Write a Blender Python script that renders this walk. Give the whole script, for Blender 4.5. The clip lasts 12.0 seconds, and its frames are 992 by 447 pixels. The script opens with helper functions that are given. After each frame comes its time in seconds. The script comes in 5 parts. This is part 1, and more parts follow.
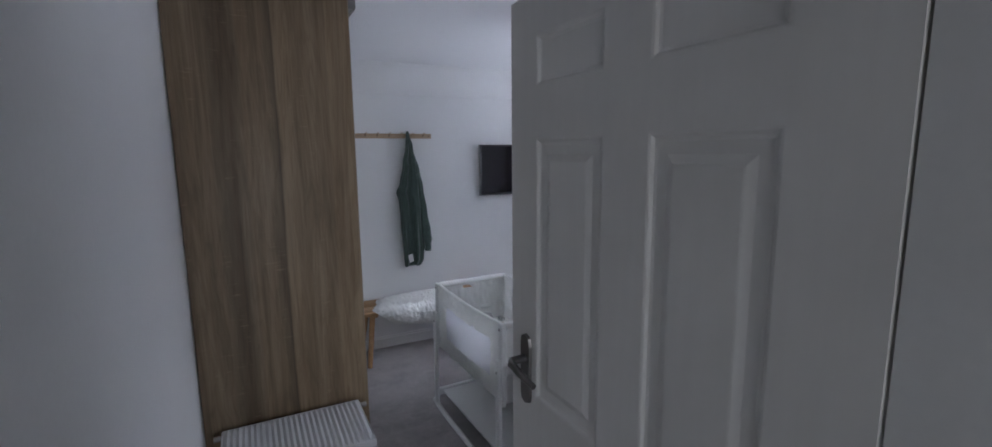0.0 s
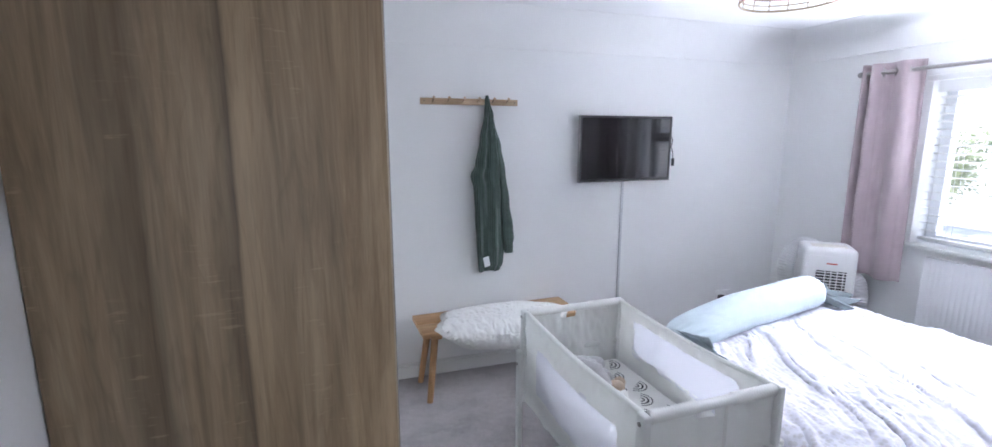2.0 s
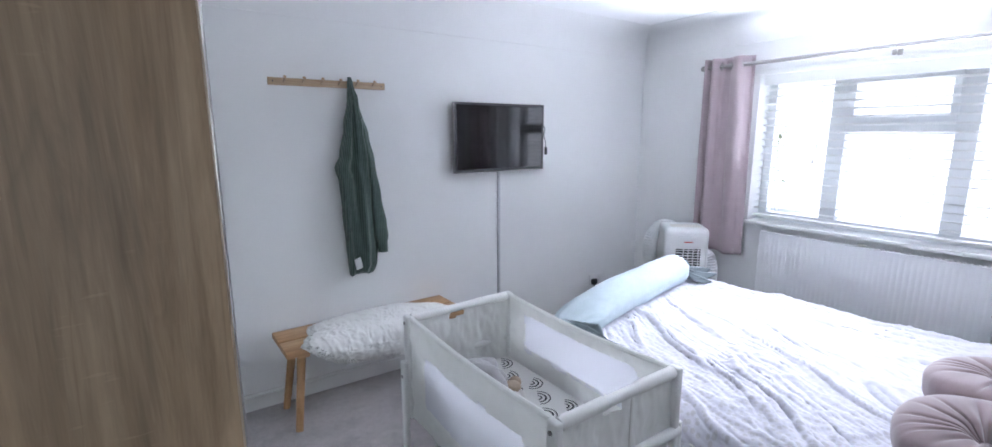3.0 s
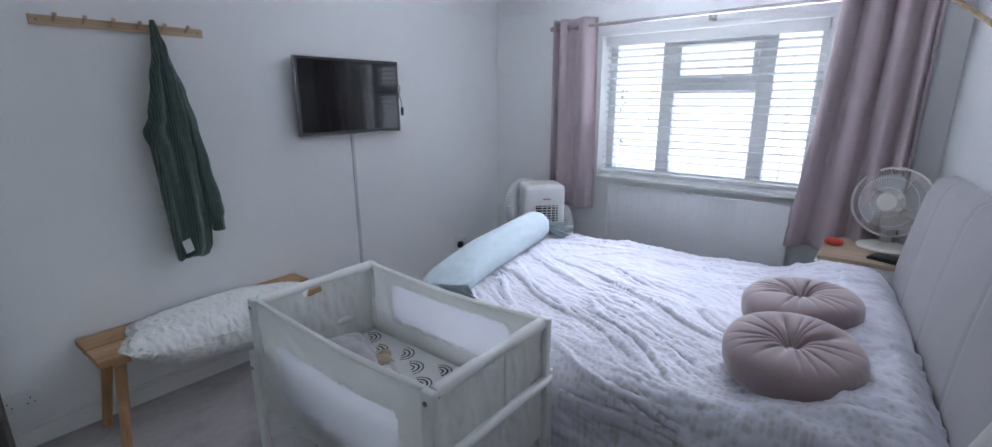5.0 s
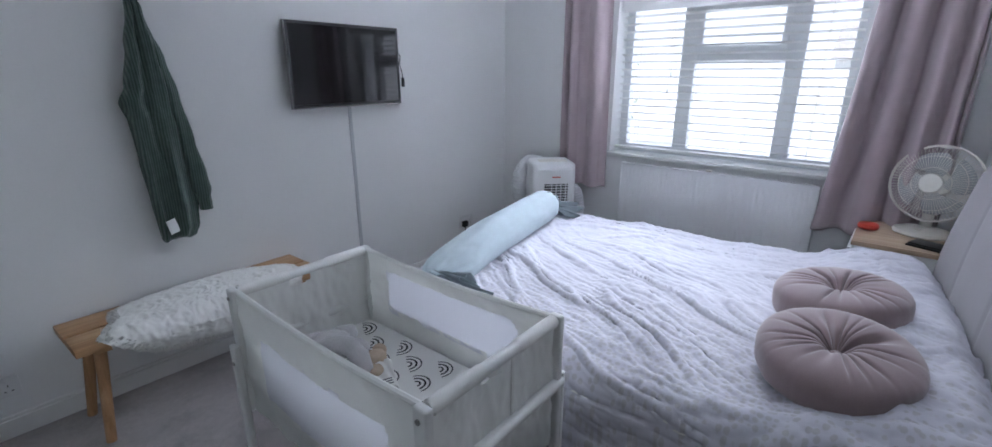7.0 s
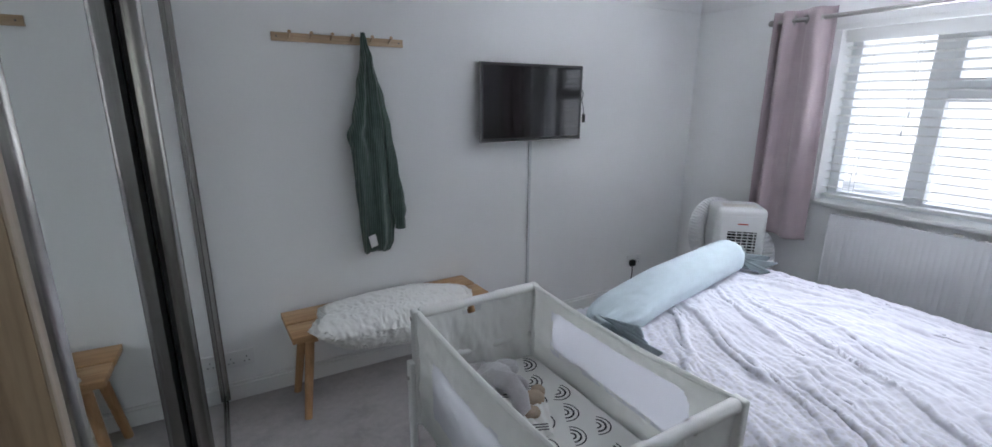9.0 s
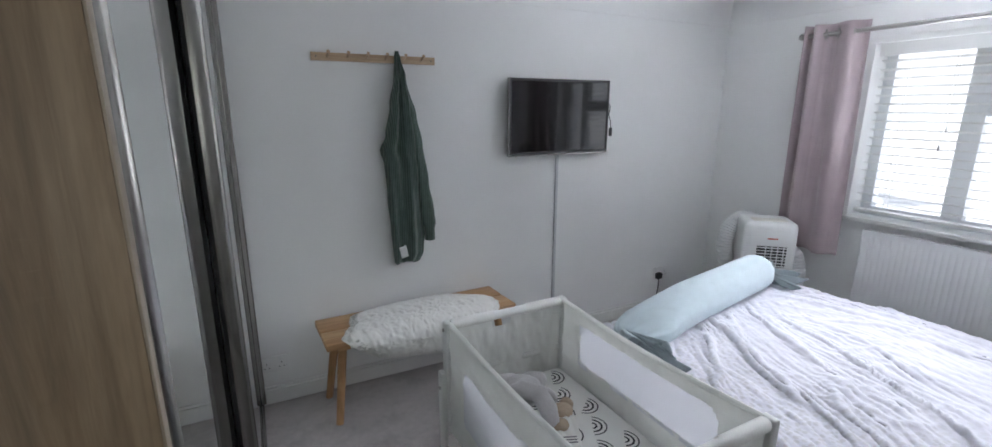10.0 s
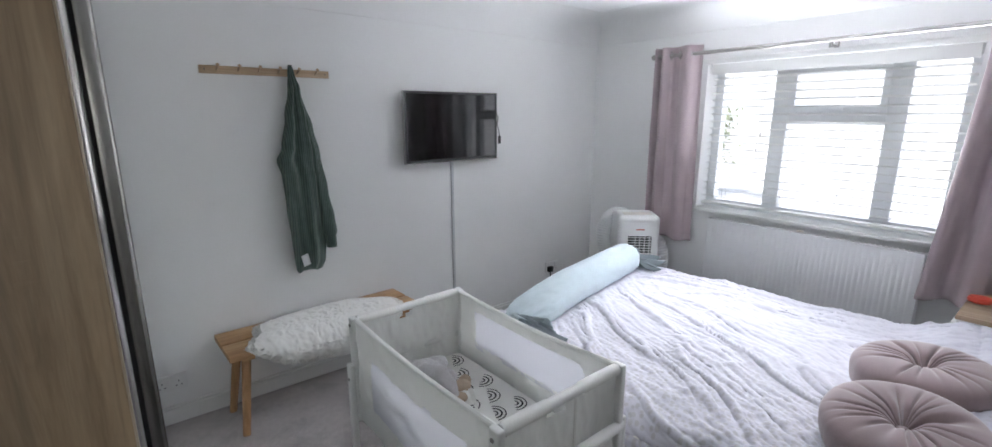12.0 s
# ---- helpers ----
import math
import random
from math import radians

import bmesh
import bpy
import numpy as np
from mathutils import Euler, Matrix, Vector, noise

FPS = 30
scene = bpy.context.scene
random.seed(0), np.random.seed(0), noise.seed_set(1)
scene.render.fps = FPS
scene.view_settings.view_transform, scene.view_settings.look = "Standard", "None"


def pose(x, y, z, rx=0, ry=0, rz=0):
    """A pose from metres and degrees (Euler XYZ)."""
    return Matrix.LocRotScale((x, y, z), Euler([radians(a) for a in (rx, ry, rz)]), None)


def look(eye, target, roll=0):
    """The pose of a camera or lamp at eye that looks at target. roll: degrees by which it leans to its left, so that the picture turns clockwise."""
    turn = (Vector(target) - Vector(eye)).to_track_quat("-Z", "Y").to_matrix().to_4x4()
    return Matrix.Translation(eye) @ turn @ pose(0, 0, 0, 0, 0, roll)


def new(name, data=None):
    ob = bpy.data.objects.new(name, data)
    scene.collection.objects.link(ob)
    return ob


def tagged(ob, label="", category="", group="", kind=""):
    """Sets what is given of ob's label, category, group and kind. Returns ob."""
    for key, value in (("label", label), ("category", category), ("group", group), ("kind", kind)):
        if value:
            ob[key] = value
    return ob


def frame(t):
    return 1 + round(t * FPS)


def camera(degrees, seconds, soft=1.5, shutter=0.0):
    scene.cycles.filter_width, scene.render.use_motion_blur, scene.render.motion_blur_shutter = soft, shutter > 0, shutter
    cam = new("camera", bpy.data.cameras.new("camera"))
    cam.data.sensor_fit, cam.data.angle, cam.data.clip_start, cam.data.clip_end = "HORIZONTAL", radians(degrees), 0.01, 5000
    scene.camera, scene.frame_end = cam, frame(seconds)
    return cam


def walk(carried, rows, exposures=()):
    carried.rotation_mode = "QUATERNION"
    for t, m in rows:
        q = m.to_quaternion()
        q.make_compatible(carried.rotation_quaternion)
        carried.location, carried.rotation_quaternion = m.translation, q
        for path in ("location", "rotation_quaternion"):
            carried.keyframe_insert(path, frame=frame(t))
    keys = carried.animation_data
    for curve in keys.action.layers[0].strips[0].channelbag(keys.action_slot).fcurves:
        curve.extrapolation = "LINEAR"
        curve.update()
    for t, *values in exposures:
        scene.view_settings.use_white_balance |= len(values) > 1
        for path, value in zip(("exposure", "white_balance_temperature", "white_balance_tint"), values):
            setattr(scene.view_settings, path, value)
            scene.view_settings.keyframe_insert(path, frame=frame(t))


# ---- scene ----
cam = camera(91.8, 12.0)

PATH = [
    (0, (0.264, 0.261, 1.651), (1.169, 2.02, 1.355), -0.6),
    (0.5, (0.343, 0.491, 1.705), (1.213, 2.256, 1.346), -0.1),
    (1, (0.434, 0.79, 1.626), (1.083, 2.65, 1.281), -0.1),
    (1.5, (0.496, 1.03, 1.609), (1.07, 2.912, 1.249), 0.0),
    (1.8, (0.53, 1.145, 1.586), (1.111, 3.025, 1.227), -0.2),
    (2, (0.54, 1.208, 1.571), (1.159, 3.076, 1.216), -0.0),
    (2.5, (0.564, 1.34, 1.543), (1.426, 3.11, 1.193), -0.1),
    (3, (0.586, 1.41, 1.52), (1.684, 3.04, 1.149), -0.1),
    (3.5, (0.604, 1.433, 1.511), (1.86, 2.932, 1.09), -0.2),
    (5.5, (0.658, 1.49, 1.471), (2.183, 2.668, 0.936), -0.1),
    (6, (0.67, 1.507, 1.472), (2.209, 2.645, 0.892), -0.0),
    (6.5, (0.717, 1.537, 1.454), (2.258, 2.664, 0.858), 0.0),
    (7, (0.787, 1.589, 1.453), (2.241, 2.824, 0.853), -0.0),
    (7.5, (0.822, 1.62, 1.464), (2.14, 3.006, 0.879), -0.2),
    (9.5, (0.76, 1.638, 1.528), (1.658, 3.359, 1.045), 0.3),
    (10, (0.739, 1.615, 1.545), (1.619, 3.348, 1.076), 0.1),
    (10.5, (0.717, 1.574, 1.554), (1.604, 3.308, 1.102), 0.1),
    (11, (0.692, 1.522, 1.569), (1.664, 3.213, 1.124), 0.1),
    (11.5, (0.675, 1.464, 1.571), (1.773, 3.076, 1.129), 0.0),
    (12, (0.658, 1.41, 1.568), (1.872, 2.936, 1.126), -0.1),
]
EXPOSURES = [(0.0, 0.48, 5650, 15), (0.5, 1.2, 5700, 16), (1.0, 1.58, 5750, 15), (1.5, 1.52, 5750, 15), (2.5, 1.45, 5700, 14), (3.5, 1.15, 5650, 13),
             (5.5, 0.58, 5600, 12), (7.5, 0.6, 5650, 12), (9.5, 0.68, 6000, 10), (10.5, 0.88, 6100, 10), (12.0, 0.93, 6150, 11)]
walk(cam, [(t, look(eye, target, roll)) for t, eye, target, roll in PATH], EXPOSURES)


# ---- light ----
world = bpy.data.worlds.new("world")
scene.world = world
world.use_nodes = True
wn, wl = world.node_tree.nodes, world.node_tree.links
sky = wn.new("ShaderNodeTexSky")
sky.sky_type, sky.sun_disc = "NISHITA", False
sky.sun_elevation, sky.sun_rotation = radians(50), radians(300)
sky.air_density, sky.dust_density = 1.0, 1.0
wn["Background"].inputs["Strength"].default_value = 0.15
wl.new(sky.outputs[0], wn["Background"].inputs["Color"])

sun = new("sun", bpy.data.lights.new("sun", "SUN"))
sun.data.energy, sun.data.angle, sun.data.color = 5.0, radians(0.6), (1.0, 0.96, 0.9)
sun.matrix_world = look((0, 0, 10), (7.2, -4.2, 0.0))

# daylight that the blind sends down into the room
daylight = new("window_daylight", bpy.data.lights.new("window_daylight", "AREA"))
daylight.data.shape, daylight.data.size, daylight.data.size_y = "RECTANGLE", 1.30, 0.26
daylight.data.energy, daylight.data.color, daylight.data.spread = 3.4, (0.95, 0.965, 1.0), radians(72)
daylight.matrix_world = look((3.85, 2.53, 1.62), (3.85 - 0.79, 2.53, 1.62 - 0.61))

# larger part: added fill lamp aimed at the ceiling, as if off tilted slats
ceiling_fill = new("window_ceiling_fill", bpy.data.lights.new("window_ceiling_fill", "AREA"))
ceiling_fill.data.shape, ceiling_fill.data.size, ceiling_fill.data.size_y = "RECTANGLE", 1.30, 0.20
ceiling_fill.data.energy, ceiling_fill.data.color, ceiling_fill.data.spread = 14.5, (0.95, 0.965, 1.0), radians(102)
ceiling_fill.matrix_world = look((3.86, 2.53, 1.12), (3.86 - 0.54, 2.53, 1.12 + 0.84))

# the open sky just outside, sifted by the blind
skylight = new("window_skylight", bpy.data.lights.new("window_skylight", "AREA"))
skylight.data.shape, skylight.data.size, skylight.data.size_y = "RECTANGLE", 2.6, 1.5
skylight.data.energy, skylight.data.color, skylight.data.spread = 9.5, (0.97, 0.975, 1.0), radians(180)
skylight.matrix_world = look((4.42, 2.42, 1.44), (2.2, 2.42, 1.44))

# the landing behind has a window of its own
landing = new("landing_daylight", bpy.data.lights.new("landing_daylight", "AREA"))
landing.data.shape, landing.data.size, landing.data.size_y = "RECTANGLE", 1.0, 1.1
landing.data.energy, landing.data.spread, landing.data.color = 5.6, radians(120), (1.0, 0.955, 0.87)
landing.matrix_world = look((0.22, -2.12, 1.45), (1.0, 1.6, 0.9))


# ---- materials ----
def ramp(nt, stops):
    r = nt.nodes.new("ShaderNodeValToRGB")
    els = r.color_ramp.elements
    els[1].position, els[1].color = stops[-1][0], (*stops[-1][1], 1)
    els[0].position, els[0].color = stops[0][0], (*stops[0][1], 1)
    for p, c in stops[1:-1]:
        els.new(p).color = (*c, 1)
    return r


def base_mat(name, rough=0.5, metal=0.0):
    m = bpy.data.materials.new(name)
    m.use_nodes = True
    b = m.node_tree.nodes["Principled BSDF"]
    b.inputs["Roughness"].default_value, b.inputs["Metallic"].default_value = rough, metal
    return m, m.node_tree, b


def noise_tex(nt, scale, detail=4.0, stretch=(1, 1, 1), rough=0.55, warp=0.0):
    tc, mp, n = nt.nodes.new("ShaderNodeTexCoord"), nt.nodes.new("ShaderNodeMapping"), nt.nodes.new("ShaderNodeTexNoise")
    mp.inputs["Scale"].default_value = stretch
    n.inputs["Scale"].default_value, n.inputs["Detail"].default_value, n.inputs["Roughness"].default_value = scale, detail, rough
    n.inputs["Distortion"].default_value = warp
    nt.links.new(tc.outputs["Object"], mp.inputs[0])
    nt.links.new(mp.outputs[0], n.inputs["Vector"])
    return n


def bump(nt, b, height, strength, distance):
    k = nt.nodes.new("ShaderNodeBump")
    k.inputs["Strength"].default_value, k.inputs["Distance"].default_value = strength, distance
    nt.links.new(height, k.inputs["Height"])
    nt.links.new(k.outputs[0], b.inputs["Normal"])
    return k


def mixed(nt, a, c, fac, blend="MIX"):
    m = nt.nodes.new("ShaderNodeMix")
    m.data_type, m.blend_type = "RGBA", blend
    for s, v in ((m.inputs[6], a), (m.inputs[7], c)):
        if hasattr(v, "links"):
            nt.links.new(v, s)
        else:
            s.default_value = (*v, 1)
    if hasattr(fac, "links"):
        nt.links.new(fac, m.inputs[0])
    else:
        m.inputs[0].default_value = fac
    return m.outputs[2]


def plain(name, col, rough=0.5, metal=0.0, var=0.06, big=3.0, fine=180.0, relief=0.08, depth=0.001, stretch=(1, 1, 1), sheen=0.0):
    """Paint, plastic, cloth: a colour that drifts at two scales, with fine relief."""
    m, nt, b = base_mat(name, rough, metal)
    lo, hi = tuple(c * (1 - var) for c in col), tuple(min(c * (1 + var), 1) for c in col)
    n1, n2 = noise_tex(nt, big, 3), noise_tex(nt, fine, 3, stretch)
    r1 = ramp(nt, [(0.3, lo), (0.7, hi)])
    nt.links.new(n1.outputs["Fac"], r1.inputs[0])
    r2 = ramp(nt, [(0.3, (1 - var,) * 3), (0.7, (1, 1, 1))])
    nt.links.new(n2.outputs["Fac"], r2.inputs[0])
    nt.links.new(mixed(nt, r1.outputs[0], r2.outputs[0], 1.0, "MULTIPLY"), b.inputs["Base Color"])
    if relief:
        bump(nt, b, n2.outputs["Fac"], relief, depth)
    if sheen:
        b.inputs["Sheen Weight"].default_value = sheen
    return m


def wood(name, tones, along="Z", cell=28.0, rough=0.5, boards=0.0, saw=0.0):
    """Long-grained wood or its print. along: the axis of the grain."""
    m, nt, b = base_mat(name, rough)
    st = {"X": (0.06, 1, 1), "Y": (1, 0.06, 1), "Z": (1, 1, 0.06)}[along]
    n1, n2 = noise_tex(nt, cell, 7, st, 0.68, 1.0), noise_tex(nt, cell * 7, 3, st, 0.6)
    r1 = ramp(nt, [(0.34, tones[0]), (0.5, tones[1]), (0.66, tones[2])])
    nt.links.new(n1.outputs["Fac"], r1.inputs[0])
    r2 = ramp(nt, [(0.3, (0.72,) * 3), (0.62, (1, 1, 1))])
    nt.links.new(n2.outputs["Fac"], r2.inputs[0])
    col = mixed(nt, r1.outputs[0], r2.outputs[0], 0.7, "MULTIPLY")
    if boards:
        # growth rings cut lengthwise: thin dark contours of a long-drawn noise
        n7 = noise_tex(nt, 8.0, 4, (1, 1, 0.10), 0.5, 0.6)
        fr, mul = nt.nodes.new("ShaderNodeMath"), nt.nodes.new("ShaderNodeMath")
        mul.operation, mul.inputs[1].default_value = "MULTIPLY", 13.0
        fr.operation = "FRACT"
        nt.links.new(n7.outputs["Fac"], mul.inputs[0])
        nt.links.new(mul.outputs[0], fr.inputs[0])
        r7 = ramp(nt, [(0.0, (0.74, 0.72, 0.70)), (0.12, (0.98, 0.98, 0.98)), (0.7, (1, 1, 1)), (1.0, (0.78, 0.76, 0.74))])
        nt.links.new(fr.outputs[0], r7.inputs[0])
        col = mixed(nt, col, r7.outputs[0], 0.5, "MULTIPLY")
        st3 = {"X": (0.004, 1, 1), "Y": (1, 0.004, 1), "Z": (1, 1, 0.004)}[along]
        n3 = noise_tex(nt, boards, 1.5, st3, 0.5)
        r3 = ramp(nt, [(0.36, (0.66, 0.64, 0.61)), (0.5, (0.94, 0.94, 0.94)), (0.53, (1.12, 1.11, 1.08)), (0.7, (0.86, 0.85, 0.84))])
        nt.links.new(n3.outputs["Fac"], r3.inputs[0])
        col = mixed(nt, col, r3.outputs[0], 0.9, "MULTIPLY")
    if boards:
        tcx, sep = nt.nodes.new("ShaderNodeTexCoord"), nt.nodes.new("ShaderNodeSeparateXYZ")
        nt.links.new(tcx.outputs["Object"], sep.inputs[0])
        wob, add = noise_tex(nt, 3.0, 3, (1, 1, 0.6)), nt.nodes.new("ShaderNodeMath")
        add.operation, add.inputs[1].default_value = "MULTIPLY_ADD", 0.03
        nt.links.new(wob.outputs["Fac"], add.inputs[0])
        nt.links.new(sep.outputs["X"], add.inputs[2])
        r6 = ramp(nt, [(0.0, (0.88, 0.88, 0.88)), (0.352, (0.92, 0.91, 0.90)), (0.388, (0.45, 0.43, 0.41)), (0.392, (1.34, 1.33, 1.30)), (0.62, (1.16, 1.15, 1.14))])
        nt.links.new(add.outputs[0], r6.inputs[0])
        col = mixed(nt, col, r6.outputs[0], 0.9, "MULTIPLY")
    if saw:
        st4 = {"X": (1, 0.03, 0.03), "Y": (0.03, 1, 0.03), "Z": (0.16, 0.16, 1)}[along]
        n4, n5 = noise_tex(nt, 120, 2, st4), noise_tex(nt, 4.2, 2, (2.6, 2.6, 0.9))
        r4, r5 = ramp(nt, [(0.6, (0, 0, 0)), (0.68, (1, 1, 1))]), ramp(nt, [(0.54, (0, 0, 0)), (0.62, (1, 1, 1))])
        nt.links.new(n4.outputs["Fac"], r4.inputs[0])
        nt.links.new(n5.outputs["Fac"], r5.inputs[0])
        f = mixed(nt, r4.outputs[0], r5.outputs[0], 1.0, "MULTIPLY")
        g = nt.nodes.new("ShaderNodeMath")
        g.operation = "MULTIPLY"
        nt.links.new(f, g.inputs[0])
        g.inputs[1].default_value = saw
        col = mixed(nt, col, tuple(min(c * 1.5, 1) for c in tones[2]), g.outputs[0])
    nt.links.new(col, b.inputs["Base Color"])
    bump(nt, b, n2.outputs["Fac"], 0.12, 0.0006)
    return m


def metal(name, col, rough=0.25, brushed=(1, 1, 0.02)):
    m, nt, b = base_mat(name, rough, 1.0)
    n = noise_tex(nt, 160, 3, brushed)
    r = ramp(nt, [(0.3, tuple(c * 0.85 for c in col)), (0.7, col)])
    nt.links.new(n.outputs["Fac"], r.inputs[0])
    nt.links.new(r.outputs[0], b.inputs["Base Color"])
    q = nt.nodes.new("ShaderNodeMapRange")
    q.inputs["To Min"].default_value, q.inputs["To Max"].default_value = rough * 0.8, rough * 1.3
    nt.links.new(n.outputs["Fac"], q.inputs["Value"])
    nt.links.new(q.outputs[0], b.inputs["Roughness"])
    return m


WALL = plain("wall_paint", (0.84, 0.84, 0.83), 0.75, var=0.02, big=1.4, fine=90, relief=0.06, depth=0.001)
SATIN = plain("white_satin_paint", (0.80, 0.80, 0.78), 0.38, var=0.025, big=5, fine=60, relief=0.05, depth=0.0006)
DOORPAINT = plain("door_paint", (0.74, 0.73, 0.70), 0.42, var=0.03, big=4, fine=45, relief=0.1, depth=0.0008, stretch=(1, 1, 0.08))
UPVC = plain("upvc", (0.84, 0.85, 0.86), 0.3, var=0.015, relief=0.0)
PLASTIC = plain("white_plastic", (0.80, 0.80, 0.79), 0.35, var=0.02, fine=300, relief=0.03, depth=0.0003)
CREAM = plain("cream_plastic", (0.74, 0.71, 0.64), 0.38, var=0.02, fine=300, relief=0.02, depth=0.0003)
ENAMEL = plain("radiator_enamel", (0.80, 0.80, 0.80), 0.33, var=0.02, big=6, relief=0.02, depth=0.0004)
BLACK = plain("black_plastic", (0.012, 0.012, 0.013), 0.4, var=0.1, relief=0.02)
DARK = plain("dark_gap", (0.01, 0.01, 0.01), 0.8, var=0.1, relief=0)
RED = plain("red_plastic", (0.55, 0.06, 0.035), 0.4, var=0.08)
NICKEL = metal("brushed_nickel", (0.42, 0.40, 0.38), 0.3)
CHROME = metal("chrome_profile", (0.36, 0.35, 0.33), 0.2)
PEWTER = metal("pewter", (0.20, 0.19, 0.18), 0.38, (1, 1, 1))
PANEL = wood("sonoma_panel", ((0.198, 0.138, 0.080), (0.272, 0.199, 0.122), (0.340, 0.258, 0.166)), "Z", 15.0, 0.5, boards=7.5, saw=0.2)
EDGE = wood("edge_band", ((0.34, 0.28, 0.20), (0.42, 0.35, 0.26), (0.48, 0.41, 0.32)), "Z", 20.0, 0.45)
BENCHWOOD = wood("pine_bench", ((0.40, 0.22, 0.095), (0.52, 0.31, 0.15), (0.60, 0.38, 0.20)), "X", 16.0, 0.5)
LEGWOOD = wood("pine_leg", ((0.36, 0.19, 0.08), (0.46, 0.26, 0.12), (0.54, 0.33, 0.17)), "Z", 18.0, 0.5)
RACKWOOD = wood("rack_oak", ((0.40, 0.27, 0.16), (0.52, 0.37, 0.23), (0.60, 0.45, 0.30)), "X", 16.0, 0.5)
TOPWOOD = wood("bedside_oak", ((0.36, 0.26, 0.17), (0.47, 0.35, 0.24), (0.55, 0.43, 0.31)), "Y", 16.0, 0.45)
CRIBWHITE = plain("crib_white", (0.85, 0.85, 0.82), 0.4, var=0.02, big=6, fine=80, relief=0.05, depth=0.0005)
def thin_cloth(m, col, share):
    """Lets a share of the light through a thin weave."""
    nt = m.node_tree
    t, k = nt.nodes.new("ShaderNodeBsdfTranslucent"), nt.nodes.new("ShaderNodeMixShader")
    t.inputs[0].default_value, k.inputs[0].default_value = (*col, 1), share
    nt.links.new(nt.nodes["Principled BSDF"].outputs[0], k.inputs[1])
    nt.links.new(t.outputs[0], k.inputs[2])
    nt.links.new(k.outputs[0], nt.nodes["Material Output"].inputs["Surface"])
    return m


CRIBCLOTH = plain("crib_cotton", (0.87, 0.86, 0.82), 0.85, var=0.04, big=7, fine=420, relief=0.25, depth=0.0012, sheen=0.2)
GREYCLOTH = plain("headboard_cloth", (0.40, 0.38, 0.39), 0.9, var=0.04, big=5, fine=380, relief=0.3, depth=0.001, sheen=0.3)
BASECLOTH = plain("bed_base_cloth", (0.42, 0.40, 0.41), 0.9, var=0.05, big=5, fine=380, relief=0.3, depth=0.001)
VELVET = plain("dusky_pink_velvet", (0.335, 0.248, 0.25), 0.75, var=0.08, big=9, fine=260, relief=0.12, depth=0.0008, sheen=0.6)
CURTAINCLOTH = plain("dusky_pink_curtain", (0.42, 0.342, 0.355), 0.85, var=0.05, big=6, fine=420, relief=0.25, depth=0.0008, sheen=0.3)
BOLSTERCLOTH = plain("pale_blue_jersey", (0.55, 0.635, 0.67), 0.9, var=0.05, big=9, fine=500, relief=0.3, depth=0.001, sheen=0.2)
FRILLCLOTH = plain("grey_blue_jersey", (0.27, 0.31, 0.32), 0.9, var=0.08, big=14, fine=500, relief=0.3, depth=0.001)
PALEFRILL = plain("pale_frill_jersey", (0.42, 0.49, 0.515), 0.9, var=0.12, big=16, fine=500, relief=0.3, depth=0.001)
DARKCLOTH = plain("navy_cloth", (0.05, 0.06, 0.09), 0.9, var=0.2)
PLUSH = plain("grey_plush", (0.56, 0.54, 0.54), 0.95, var=0.1, big=20, fine=240, relief=0.8, depth=0.004, sheen=0.5)
BEIGECLOTH = plain("beige_plush", (0.58, 0.46, 0.34), 0.95, var=0.1, big=20, fine=240, relief=0.6, depth=0.003)
WOOL = plain("sheepskin_wool", (0.93, 0.92, 0.88), 0.95, var=0.02, big=14, fine=110, relief=0.2, depth=0.003, sheen=0.4)
TAGWHITE = plain("tag_white", (0.8, 0.8, 0.8), 0.6, var=0.03)
INK = plain("print_ink", (0.035, 0.035, 0.04), 0.8, var=0.15)
INKPALE = plain("print_ink_grey", (0.26, 0.25, 0.26), 0.8, var=0.15)
# white trunking, with its side shadows put into the grey
SHADED_TRUNKING = plain("shaded_trunking_plastic", (0.58, 0.59, 0.60), 0.45, var=0.03, fine=300, relief=0.03, depth=0.0003)
HOSE = plain("hose_plastic", (0.70, 0.70, 0.70), 0.5, var=0.04)
RATTAN = wood("rattan", ((0.50, 0.38, 0.24), (0.62, 0.50, 0.34), (0.70, 0.58, 0.42)), "X", 30.0, 0.6)
CRIBSIDE = thin_cloth(plain("crib_side_cotton", (0.94, 0.94, 0.91), 0.85, var=0.02, big=7, fine=420, relief=0.2, depth=0.001, sheen=0.2), (0.94, 0.94, 0.91), 0.4)
SHADECLOTH = plain("lamp_shade_cloth", (0.74, 0.72, 0.67), 0.85, var=0.03, fine=400, relief=0.2, depth=0.0006)
HAMPER = plain("hamper_white", (0.66, 0.66, 0.66), 0.6, var=0.05, fine=120, relief=0.2, depth=0.001)
HAMPERSIDE = plain("hamper_beige", (0.42, 0.37, 0.32), 0.8, var=0.08, fine=300, relief=0.3, depth=0.001)


